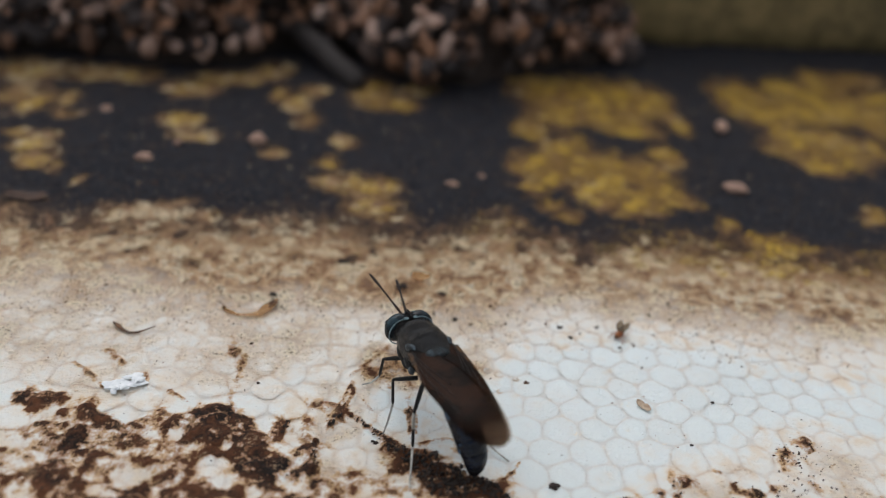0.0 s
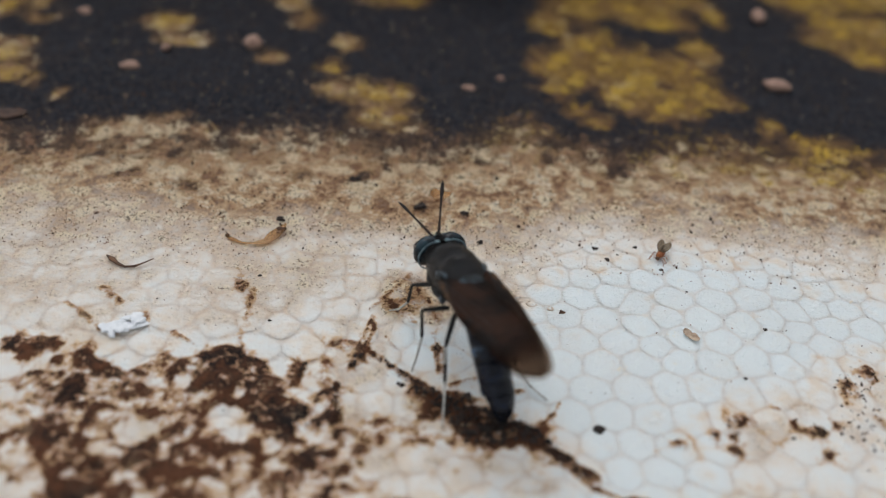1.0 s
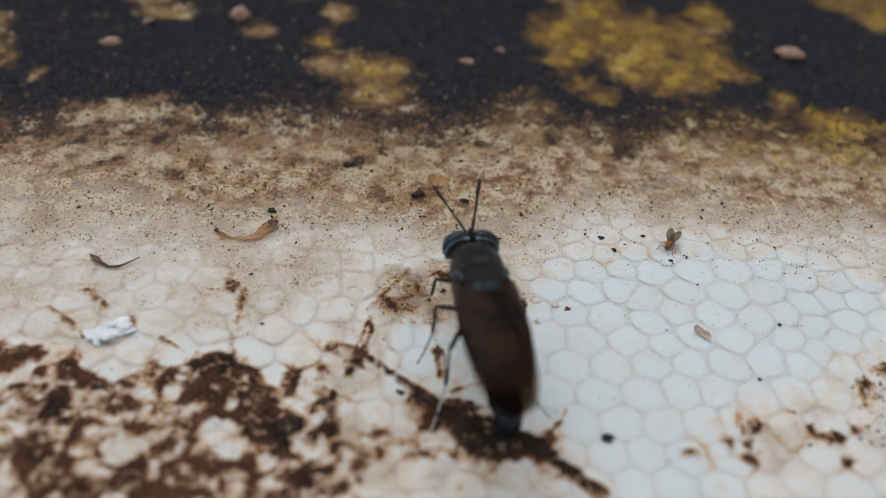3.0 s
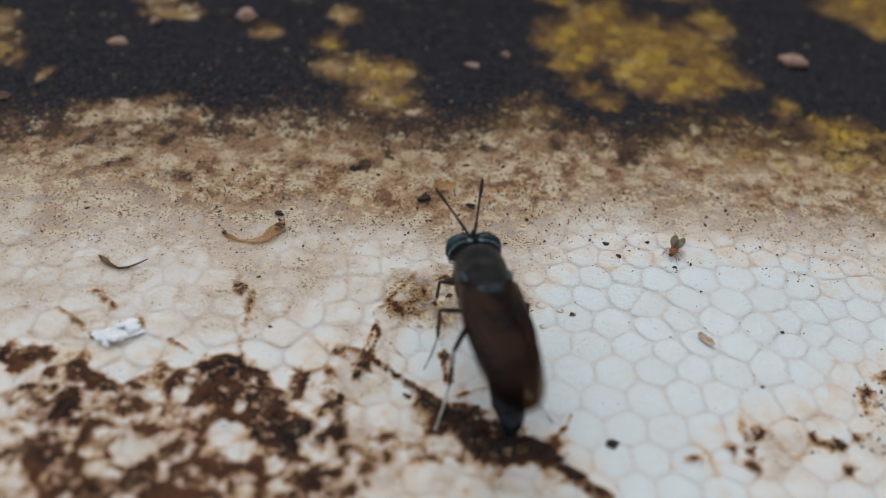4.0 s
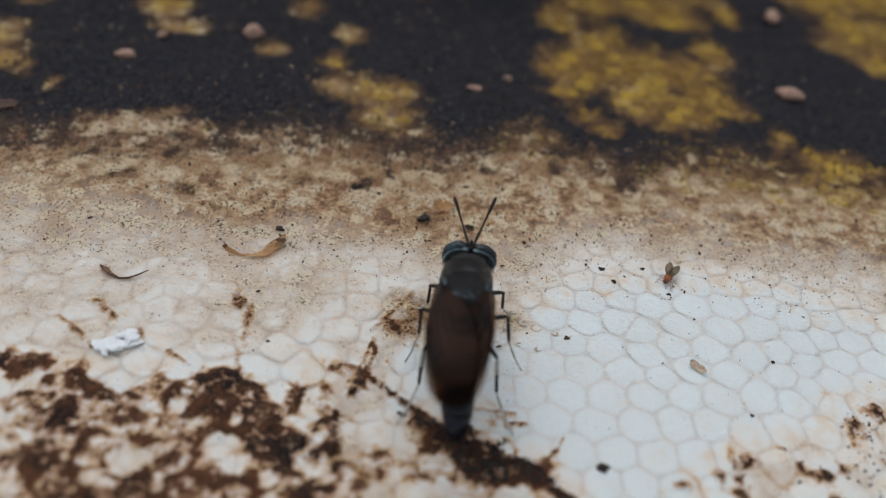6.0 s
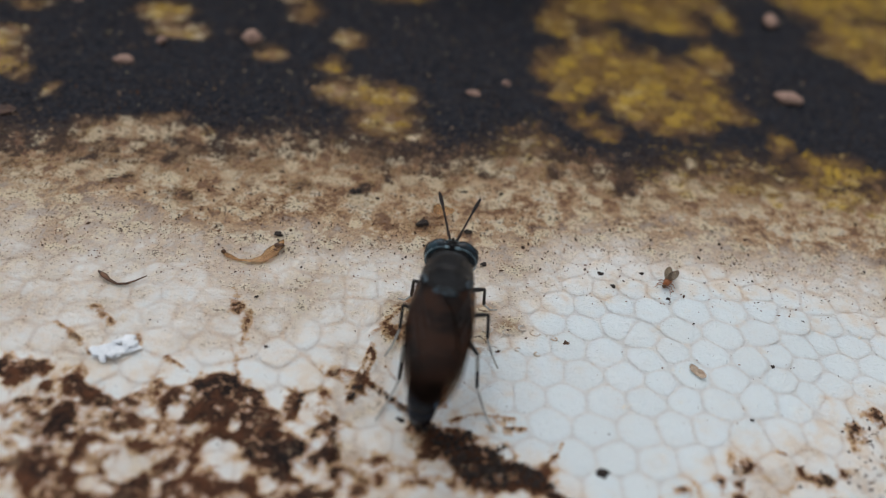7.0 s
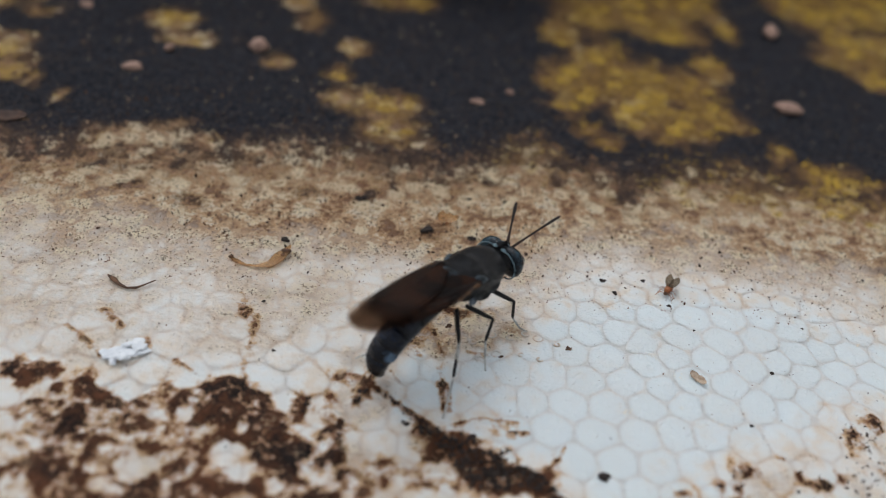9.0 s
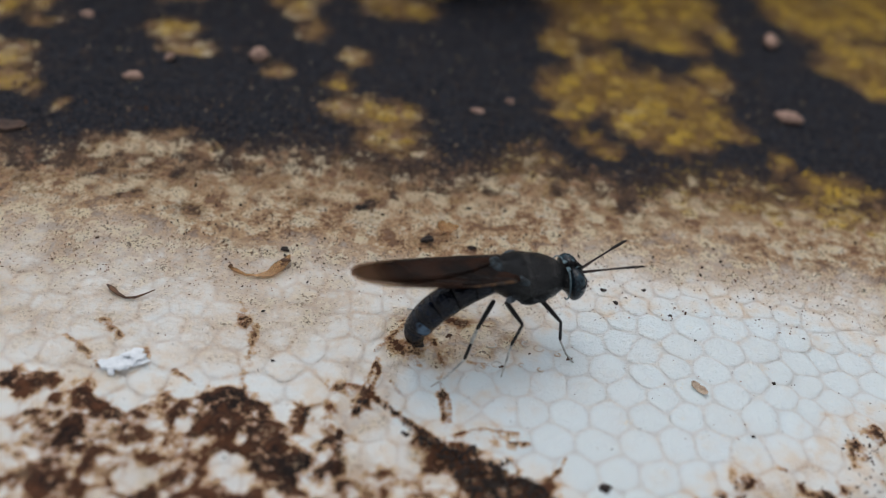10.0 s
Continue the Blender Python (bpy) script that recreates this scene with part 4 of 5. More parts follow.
def build_fly():
    fly = thing("black_fly", "blue-black fly with smoky brown wings standing on the foam", "fly")
    n = Vector((math.cos(radians(11)), 0, -math.sin(radians(11))))
    tc = Vector((0.15, 0, 5.05))
    parts = {}
    # thorax: a waisted barrel with a shield at its rear
    st = [(-2.75, 0.25, 0.2), (-2.55, 0.7, 0.6), (-2.1, 1.1, 1.0), (-1.75, 1.3, 1.2), (-1.55, 1.36, 1.24), (-1.4, 1.46, 1.36), (-0.9, 1.62, 1.5), (-0.25, 1.66, 1.56),
          (-0.05, 1.58, 1.47), (0.15, 1.62, 1.53), (0.8, 1.62, 1.52), (1.35, 1.52, 1.42), (1.9, 1.3, 1.24), (2.3, 1.0, 0.95), (2.5, 0.6, 0.6)]
    v, f = loft([tc + n * s for s, a, b in st], [(a * 0.97, b * 0.95) for s, a, b in st], 24)
    parts["thorax"] = mesh("thorax", v, f, THORAX, fly)
    # the shield plate carries its glint as colour
    v, f = egg(tc + n * -2.0 + Vector((0, 0, 0.72)), (0.5, 0.82, 0.34), 8, 14)
    mesh("shield", v, f, SHIELD_GLINT, parts["thorax"], "small shield plate with a painted bluish glint")
    for y in (-1, 1):
        v, f = egg(tc + n * -1.3 + Vector((0, y * 1.4, -0.75)), (0.32, 0.2, 0.28), 6, 10)
        mesh("halter", v, f, PALE_HAIR, parts["thorax"], "pale knob behind the wing root")
        v, f = egg((0, 0, 0), (0.5, 0.26, 0.2), 6, 10)
        m = Matrix.Translation(tc + n * -0.7 + Vector((0, y * 1.3, 0.72))) @ pose(0, 0, 0, y * -40, 18, y * 24)
        mesh("wing_plate", [tuple(m @ Vector(p)) for p in v], f, PALE_PLATE, parts["thorax"], "pale bluish plate at the wing root")
        v, f = egg(tc + n * 1.55 + Vector((0, y * 1.12, 0.42)), (0.34, 0.3, 0.26), 6, 10)
        mesh("shoulder_knob", v, f, CUTICLE, parts["thorax"])
        for at, size in (((-0.6, 1.38, -0.35), (0.62, 0.24, 0.5)), ((0.75, 1.36, -0.4), (0.55, 0.24, 0.55)), ((0.1, 1.2, -0.95), (0.7, 0.3, 0.3))):
            v, f = egg(tc + n * at[0] + Vector((0, y * at[1], at[2])), size, 8, 12)
            mesh("side_plate", v, f, SIDE_HAIR, parts["thorax"])
    # short hair, thickest in two bands across the back and along the flanks
    rnd, hairs = random.Random(21), []
    for k in range(420):
        s = rnd.choice((rnd.gauss(-0.05, 0.16), rnd.gauss(1.6, 0.2), rnd.uniform(-2.1, 2.1)))
        w = rnd.uniform(0.05, math.pi - 0.05) if rnd.random() < 0.8 else rnd.choice((-0.5, math.pi + 0.5)) + rnd.uniform(-0.3, 0.3)
        size = np.interp(s, [q[0] for q in st], [q[1] for q in st]), np.interp(s, [q[0] for q in st], [q[2] for q in st])
        p = tc + n * s + Vector((0, size[0] * 0.91 * math.cos(w), size[1] * 0.93 * math.sin(w)))
        out = Vector((0, math.cos(w), math.sin(w))) * 0.5 + n * -0.75 + Vector((0, rnd.uniform(-0.3, 0.3), 0))
        long = rnd.uniform(0.16, 0.34)
        hairs.append(loft([p, p + out * long * 0.5, p + out * long - Vector((0, 0, 0.04))], [0.014, 0.012, 0.004], 4))
    v, f = join(hairs)
    tagged(mesh("hair_coat", v, f, HAIR_BAND, parts["thorax"], "short tawny-grey hair on the back"), kind="stuff")
    # head: a broad cap, eyes wrapping its sides, a pale rim behind them
    hc = Vector((3.12, 0, 4.62))
    v, f = egg((0, 0, 0), (0.74, 1.42, 1.06), 10, 20)
    head = mesh("head", v, f, CUTICLE, fly)
    head.location, head.scale = hc * U, (0.94, 0.97, 0.93)
    for y in (-1, 1):
        v, f = egg((0, 0, 0), (0.84, 1.06, 1.16), 14, 22)
        v[:, 0] = np.where(v[:, 0] < 0, v[:, 0] * 0.62, v[:, 0])
        v[:, 0] -= 0.10 * np.abs(v[:, 1]) ** 2
        v = v + np.array((0.12, y * 0.70, -0.06))
        eye = mesh("eye", v, f, EYE, head, "large teal-black compound eye")
        ring = [(0.18 + 0.80 * math.cos(a) * 0.95, y * (0.70 + 1.04 * math.sin(a) * 0.95), 0.30) for a in np.linspace(-0.3, 1.5, 12)]
        v, f = loft(ring, [(0.012, 0.10)] * 12, 6)
        mesh("eye_band", v, f, EYE_BAND, eye)
        ring = [(-0.34 - 0.16 * abs(math.cos(a)), y * (0.62 + 1.0 * math.cos(a)), -0.06 + 1.06 * math.sin(a)) for a in np.linspace(-1.3, 1.75, 18)]
        v, f = loft(ring, [(0.045, 0.05)] * 18, 6)
        mesh("eye_rim", v, f, EYE_RIM, eye, "pale bluish rim behind the eye")
        ring = [(0.62, y * 0.10, 0.84), (0.46, y * 0.16, 0.98), (0.3, y * 0.3, 1.08), (0.2, y * 0.42, 1.1)]
        v, f = loft(ring, [(0.03, 0.025)] * 4, 6)
        mesh("brow_stripe", v, f, EYE_RIM, head, "pale stripe between the eyes")
        v, f = egg((-0.28, y * 0.34, 1.0), (0.16, 0.2, 0.06), 6, 8)
        mesh("brow_spot", v, f, EYE_RIM, head, "pale spot behind the eyes")
    v, f = loft([(0.8, 0, 0.3), (0.74, 0, 0.75), (0.42, 0, 1.07), (0.0, 0, 1.16), (-0.42, 0, 1.0)], [(0.2, 0.1), (0.17, 0.1), (0.16, 0.1), (0.2, 0.08), (0.24, 0.06)], 8, up=(0, 1, 0))
    mesh("brow", v, f, CUTICLE, head)
    v, f = egg((0.72, 0, -0.25), (0.3, 0.34, 0.6), 6, 10)
    mesh("face", v, f, CUTICLE, head)
    v, f = loft([(-0.4, 0, 0), (-0.9, 0, 0.05), (-1.2, 0, 0.1)], [0.9, 0.8, 0.9], 12)
    mesh("neck", v, f, CUTICLE, head)
    for y in (-1, 1):
        v, f = loft([(0, 0, 0), (0.25, 0, 0.02), (0.5, 0, 0.03), (0.6, 0, 0.04), (0.9, 0, 0.05), (1.2, 0, 0.06), (1.9, 0, 0.08), (2.6, 0, 0.1), (2.9, 0, 0.1), (3.5, 0, 0.11), (4.0, 0, 0.1), (4.2, 0, 0.08)],
                    [(0.09, 0.09), (0.11, 0.1), (0.08, 0.08), (0.11, 0.1), (0.10, 0.09), (0.075, 0.07), (0.07, 0.06), (0.07, 0.06), (0.10, 0.055), (0.13, 0.05), (0.10, 0.04), (0.03, 0.03)], 8)
        ant = mesh("antenna", v, f, ANTENNA, head)
        ant.location = Vector((0.80, y * 0.14, 0.36)) * U
        ant.rotation_euler = (0, radians(-18), radians(y * 17))
        parts["antenna", y] = ant
    # abdomen: segments bending down to the board
    bend = [(-1.9, 4.72), (-3.1, 4.5), (-4.3, 4.1), (-5.35, 3.45), (-6.15, 2.65), (-6.6, 1.85), (-6.6, 1.15), (-6.35, 0.62), (-6.05, 0.25)]
    wide = [0.72, 0.9, 1.04, 1.1, 1.05, 0.92, 0.73, 0.49, 0.22]
    parts["tail"] = []
    base = Vector((-1.9, 0, 4.72))
    root = None
    for i in range(7):
        path, rad = [], []
        for s in np.linspace(-0.08, 1.0, 5):
            k = i + max(s, 0)
            a = int(min(k, 7))
            q = k - a
            p = Vector((bend[a][0] + (bend[a + 1][0] - bend[a][0]) * q, 0, bend[a][1] + (bend[a + 1][1] - bend[a][1]) * q))
            r = wide[a] + (wide[a + 1] - wide[a]) * q
            r *= 1.006 - 0.012 * (1 - max(s, 0)) if s > 0.01 else 0.97
            path.append(p - base + Vector((0.06 if s < 0 else 0, 0, 0)))
            rad.append((r * 0.9, r * 0.86))
        v, f = loft(path, rad, 18)
        ob = mesh("abdomen" if i == 0 else "abdomen_segment", v, f, ABDOMEN, fly if i == 0 else root)
        if i > 3:
            parts["tail"].append(ob)
        if i == 0:
            root = ob
            ob.location = base * U
    v, f = loft([Vector((bend[k][0], 0, bend[k][1])) - base for k in (7, 8)] + [Vector((-5.85, 0, 0.08)) - base], [0.44, 0.22, 0.08], 10)
    parts["tail"].append(mesh("ovipositor", v, f, LEG_BLACK, root))
    parts["tail_joint"] = Vector((bend[4][0], 0, bend[4][1])) - base
    # two rings coloured as bluish highlights on the dark abdomen
    for k, w in ((2.5, 0.3), (4.3, 0.34)):
        a, q = int(k), k - int(k)
        p = [Vector((bend[i][0], 0, bend[i][1])) - base for i in (a, a + 1)]
        r = (wide[a] + (wide[a + 1] - wide[a]) * q) * 1.02
        mid, d = p[0] + (p[1] - p[0]) * q, (p[1] - p[0]).normalized()
        v, f = loft([mid - d * w, mid - d * w * 0.5, mid + d * w * 0.5, mid + d * w], [(r * 0.885, r * 0.845), (r * 0.9, r * 0.86), (r * 0.9, r * 0.86), (r * 0.885, r * 0.845)], 18)
        band = mesh("abdomen_band", v, f, BLUE_GLINT, root, "bluish highlight painted across the abdomen")
        if k > 4.5:
            parts["tail"].append(band)
    parts["abdomen"] = root
    # wings, folded over the back
    for y in (1, -1):
        us, ws = np.linspace(0, 1, 26), np.linspace(-1, 1, 11)
        verts, rim = [], []
        for layer in (0.0, -0.035):
            for a in us:
                half = wing_half(a)
                for b in ws:
                    verts.append(wing_point(a, b, y, layer))
                    rim.append(max(0.0, (a - 0.62) / 0.3) ** 1.4 * 1.2 + max(0, abs(b) - 0.75) * 3.2 * min(1.0, max(0.0, a - 0.25) * 1.6))
        n1, m1 = len(us), len(ws)
        faces = [(i * m1 + j, i * m1 + j + 1, (i + 1) * m1 + j + 1, (i + 1) * m1 + j) for i in range(n1 - 1) for j in range(m1 - 1)]
        o = n1 * m1
        faces += [tuple(o + q for q in reversed(g)) for g in faces[:]]
        edge = [j for j in range(m1)] + [i * m1 + m1 - 1 for i in range(1, n1)] + [(n1 - 1) * m1 + j for j in range(m1 - 2, -1, -1)] + [i * m1 for i in range(n1 - 2, 0, -1)]
        faces += [(edge[i], o + edge[i], o + edge[(i + 1) % len(edge)], edge[(i + 1) % len(edge)]) for i in range(len(edge))]
        wing = mesh("wing", verts, faces, WING, fly, fields={"rim": rim})
        wing.location = Vector((-0.75, 0, 6.12)) * U
        wing.rotation_euler = (0, radians(6.5), 0)
        parts["wing", y] = wing
        for k in range(4):
            pts = []
            for a in np.linspace(0.03, 0.36 if k == 0 else 0.8 - 0.12 * k, 12):
                half = wing_half(a)
                b = 0.95 - 0.38 * k * min(1, 0.3 + a)
                pts.append(wing_point(a, b, y, 0.0))
            v, f = loft(pts, [(0.2 * (1 - i / 13), 0.045) if k == 0 else (0.03, 0.028) for i in range(12)], 6)
            mesh("vein", v, f, AMBER_ROOT if k == 0 else LEG_BLACK, wing, "amber leading edge" if k == 0 else "")
    # legs: hip, knee, heel, foot
    for name, hip, knee, heel, foot in FLY_LEGS:
        for y in (1, -1):
            h, k, e, t = leg_points(hip, knee, heel, foot, y)
            line = lambda a, b, m: [a + (b - a) * s for s in m]
            v, f = loft(line(Vector(), k - h, (0, 0.15, 0.5, 0.85, 1.0)), [0.13, 0.16, 0.155, 0.125, 0.085], 9)
            leg = mesh(name, v, f, LEG_BLACK, fly)
            leg.location = h * U
            v, f = loft(line(k - h, e - h, (0, 0.1, 0.5, 0.9, 1.0)), [0.085, 0.095, 0.1, 0.105, 0.06], 8)
            mesh("shin", v, f, LEG_BLACK, leg)
            if name == "hind_leg":
                v, f = loft(line(k - h, k - h + (e - k) * 0.45, (0, 0.5, 1.0)), [0.1, 0.115, 0.115], 8)
                mesh("shin_ring", v, f, LEG_WHITE, leg, "white upper shin")
            mid = (e + t) / 2 - h + Vector((0, 0, -0.25))
            v, f = loft([e - h, (e - h) * 0.6 + mid * 0.4, mid, mid * 0.4 + (t - h) * 0.6, t - h], [0.075, 0.075, 0.065, 0.055, 0.05], 7)
            mesh("foot", v, f, LEG_WHITE, leg, "thin white foot")
            parts[name, y] = leg
    return fly, parts


fly, fly_parts = build_fly()


# ---- the small orange midge ----
def build_midge():
    ob = thing("midge", "tiny orange midge with folded clear wings on the foam", "midge")
    v, f = egg((-0.35, 0, 0.48), (0.6, 0.34, 0.33), 8, 10)
    mesh("abdomen", v, f, ORANGE, ob)
    v, f = egg((0.22, 0, 0.58), (0.3, 0.26, 0.28), 8, 10)
    mesh("thorax", v, f, ORANGE, ob)
    v, f = egg((0.58, 0, 0.52), (0.15, 0.2, 0.17), 6, 8)
    mesh("head", v, f, DARK_BROWN, ob, "dark brown head")
    for y in (-1, 1):
        us, ws, verts, rim = np.linspace(0, 1, 9), np.linspace(-1, 1, 5), [], []
        for layer in (0.0, -0.02):
            for a in us:
                half = 0.30 * math.sin(math.pi * min(0.98, a * 0.9 + 0.08)) ** 0.7
                for b in ws:
                    verts.append((-1.2 * a, y * (0.12 * a) + b * half * 1.15, layer + 0.15 * a + 0.05 * math.sin(a * 3)))
                    rim.append(0.0)
        n1, m1 = 9, 5
        faces = [(i * m1 + j, i * m1 + j + 1, (i + 1) * m1 + j + 1, (i + 1) * m1 + j) for i in range(n1 - 1) for j in range(m1 - 1)]
        faces += [tuple(n1 * m1 + q for q in reversed(g)) for g in faces[:]]
        w = mesh("wing", verts, faces, CLEAR_WING, ob, "smoky clear wing", fields={"rim": rim})
        w.location, w.rotation_euler = Vector((-0.1, y * 0.12, 0.8)) * U, (0, radians(14), radians(-y * 7))
        for x in (0.4, 0.2, -0.05):
            v, f = loft([(x, y * 0.15, 0.4), (x * 1.6 - 0.05, y * 0.5, 0.5), (x * 2.4 - 0.1, y * 0.8, 0.02)], [0.035, 0.03, 0.02], 5)
            mesh("leg", v, f, ORANGE, ob)
    for ob_part in ob.children:
        ob_part.data.transform(Matrix.Scale(0.82, 4))
        ob_part.location *= 0.82
    return ob


midge = build_midge()


# ---- loose bits on the foam ----
def height_at(x, y):
    f = fields(np.array(float(x)), np.array(float(y)))
    return float(max(board_height(np.array(float(x)), np.array(float(y)), f), sag_at(x, y) - 0.01))


def build_crumb(x, y, r, seed, name="soil_crumb", label="tiny black soil crumb lying on the foam", category="crumb", group="black crumbs", material=None):
    ob = thing(name, label, category, group, (x, y, height_at(x, y)))
    rnd = random.Random(seed)
    for k in range(6):
        v, f = clump(r * rnd.uniform(0.3, 0.6), seed * 9 + k, 7, 4)
        v = v * np.array([[rnd.uniform(0.7, 1.2)] for _ in v])
        mesh("clod", v + np.array((rnd.uniform(-0.6, 0.6) * r, rnd.uniform(-0.5, 0.5) * r, r * rnd.uniform(0.1, 0.4))), f, material or BLACK_BITS, ob, smooth=False)



for i, (x, y, r) in enumerate(((11.2, 52.0, 0.22), (11.9, 50.8, 0.22), (14.1, 52.2, 0.17), (15.5, 49.8, 0.17), (-10.5, 43.2, 0.15), (-2.1, 38.5, 0.26),
                               (9.2, 35.7, 0.36), (-1.3, 55.9, 0.48), (1.9, 55.3, 0.34), (3.0, 52.1, 0.22), (-6.5, 59.1, 0.4), (24.6, 48.7, 0.14),
                               (21.2, 44.3, 0.14), (18.7, 39.9, 0.15), (-11.8, 47.3, 0.13), (-4.9, 40.5, 0.2), (16.8, 47.6, 0.08), (13.0, 42.4, 0.1), (-11.4, 53.6, 0.3))):
    build_crumb(x, y, r, 40 + i)
for i, (x, y, r) in enumerate(((8.1, 45.4, 0.2), (3.7, 44.3, 0.17), (0.3, 46.6, 0.22), (5.6, 45.6, 0.11), (4.4, 46.1, 0.12))):
    build_crumb(x, y, r, 70 + i, "rust_crumb", "rust-brown crumb stuck on a foam bead", "crumb", "rusty crumbs", DARK_BROWN)


def sheet_bit(name, label, category, at, length, width, material, curl, turn, tilt=0.0, ragged=0.25, seed=1, rise=0.3):
    """A thin curled scrap with a ragged outline."""
    ob = thing(name, label, category, "", (at[0], at[1], height_at(*at) + rise))
    us, ws, verts = np.linspace(-1, 1, 19), np.linspace(-1, 1, 7), []
    for layer in (0.0, -0.045):
        for a in us:
            half = width * (math.sqrt(max(0.02, 1 - abs(a) ** 2.5))) * (1 + ragged * noise.noise(Vector((a * 3.1, seed * 3.7, 0))))
            for b in ws:
                verts.append((a * length, b * half + 0.2 * width * noise.noise(Vector((a * 2, seed, 5))), layer + curl * (a * a + b * b * 0.5) + 0.3 * width * noise.noise(Vector((a * 2.2, b * 1.4, seed)))))
    n1, m1 = len(us), len(ws)
    faces = [(i * m1 + j, i * m1 + j + 1, (i + 1) * m1 + j + 1, (i + 1) * m1 + j) for i in range(n1 - 1) for j in range(m1 - 1)]
    o = n1 * m1
    faces += [tuple(o + q for q in reversed(g)) for g in faces[:]]
    edge = list(range(m1)) + [i * m1 + m1 - 1 for i in range(1, n1)] + [(n1 - 1) * m1 + j for j in range(m1 - 2, -1, -1)] + [i * m1 for i in range(n1 - 2, 0, -1)]
    faces += [(edge[i], o + edge[i], o + edge[(i + 1) % len(edge)], edge[(i + 1) % len(edge)]) for i in range(len(edge))]
    mesh("scrap", verts, faces, material, ob, fields={"rim": np.zeros(len(verts))})
    ob.rotation_euler = (radians(tilt), 0, radians(turn))
    return ob


def build_crescent():
    ob = thing("amber_husk", "thin curled amber husk with dark tips on tan foam", "husk", "", (-12.6, 51.1, height_at(-12.6, 51.1)))
    arc = [(-2.3, 0.2, 0.08), (-1.7, -0.2, 0.12), (-1.0, -0.5, 0.14), (-0.2, -0.6, 0.16), (0.6, -0.3, 0.2), (1.1, 0.3, 0.25), (1.5, 1.0, 0.3), (1.7, 1.6, 0.3)]
    v, f = loft(arc, [(0.05, 0.03), (0.16, 0.05), (0.09, 0.04), (0.15, 0.05), (0.34, 0.06), (0.46, 0.06), (0.34, 0.06), (0.06, 0.04)], 9)
    v = v + np.array([[0, 0, 0.12 * noise.noise(Vector(p) * 2.2)] for p in v])
    mesh("curl", v, f, HUSK, ob, fields={"rim": np.zeros(len(v))})
    for x, y, s in ((-2.1, 0.1, 0.16), (1.5, 1.0, 0.28), (1.35, 0.6, 0.17)):
        v, f = clump(s, int(x * 7), 7, 5)
        mesh("dark_tip", v + np.array((x, y, 0.25)), f, DARK_BROWN, ob, "dark brown tip")


build_crescent()
sheet_bit("amber_husk", "small amber husk beside dark crumbs", "husk", (0.1, 57.2), 0.8, 0.5, HUSK, 0.2, 5, 10, ragged=0.8, seed=5)


def build_crack_shade():
    # a solid dark strip stands in for a crack in the foam and its shadow
    ob = thing("crack_shade", "thin dark curved strip standing in for a crack's shadow", "bark", "", (-20.5, 47.6, height_at(-20.5, 47.6)))
    arc = [(-1.7, 1.0, 0.15), (-1.2, 0.6, 0.2), (-0.8, 0.25, 0.15), (-0.2, -0.05, 0.12), (0.4, 0.0, 0.15), (0.9, 0.3, 0.2), (1.5, 0.75, 0.25)]
    v, f = loft(arc, [(0.05, 0.05), (0.2, 0.08), (0.13, 0.08), (0.08, 0.07), (0.1, 0.07), (0.06, 0.05), (0.03, 0.03)], 9)
    mesh("strip", v, f, DARK_BROWN, ob)


build_crack_shade()
sheet_bit("seed_husk", "pale brown seed husk lying on white foam", "husk", (16.1, 43.3), 0.6, 0.26, SEED, 0.12, -48, 14, seed=4, rise=0.15)
sheet_bit("leaf_scrap", "brown leaf scrap on the black crust", "leaf", (-36.0, 65.8), 2.0, 0.6, LEAF, 0.1, 4, 10, seed=7)


def build_flake():
    ob = thing("foam_flake", "torn clean white foam flake lying on stained foam", "foam flake", "", (-19.2, 42.2, height_at(-19.2, 42.2)))
    rnd = random.Random(3)
    for k, (x, y, r) in enumerate(((0, 0, 0.72), (-0.65, -0.4, 0.5), (0.5, 0.65, 0.55), (0.2, -0.25, 0.45), (0.75, 0.2, 0.3))):
        v, f = egg((0, 0, 0), (r * 1.4, r * 0.95, 0.1), 9, 12, 0.1, 1.1, k + 2)
        m = pose(x, y, 0.14 + 0.05 * k, rnd.uniform(-14, 14), rnd.uniform(-12, 12), 35 + rnd.uniform(-50, 50))
        mesh("shard", [tuple(m @ Vector(p)) for p in v], f, PALE_FOAM, ob, smooth=False)


build_flake()


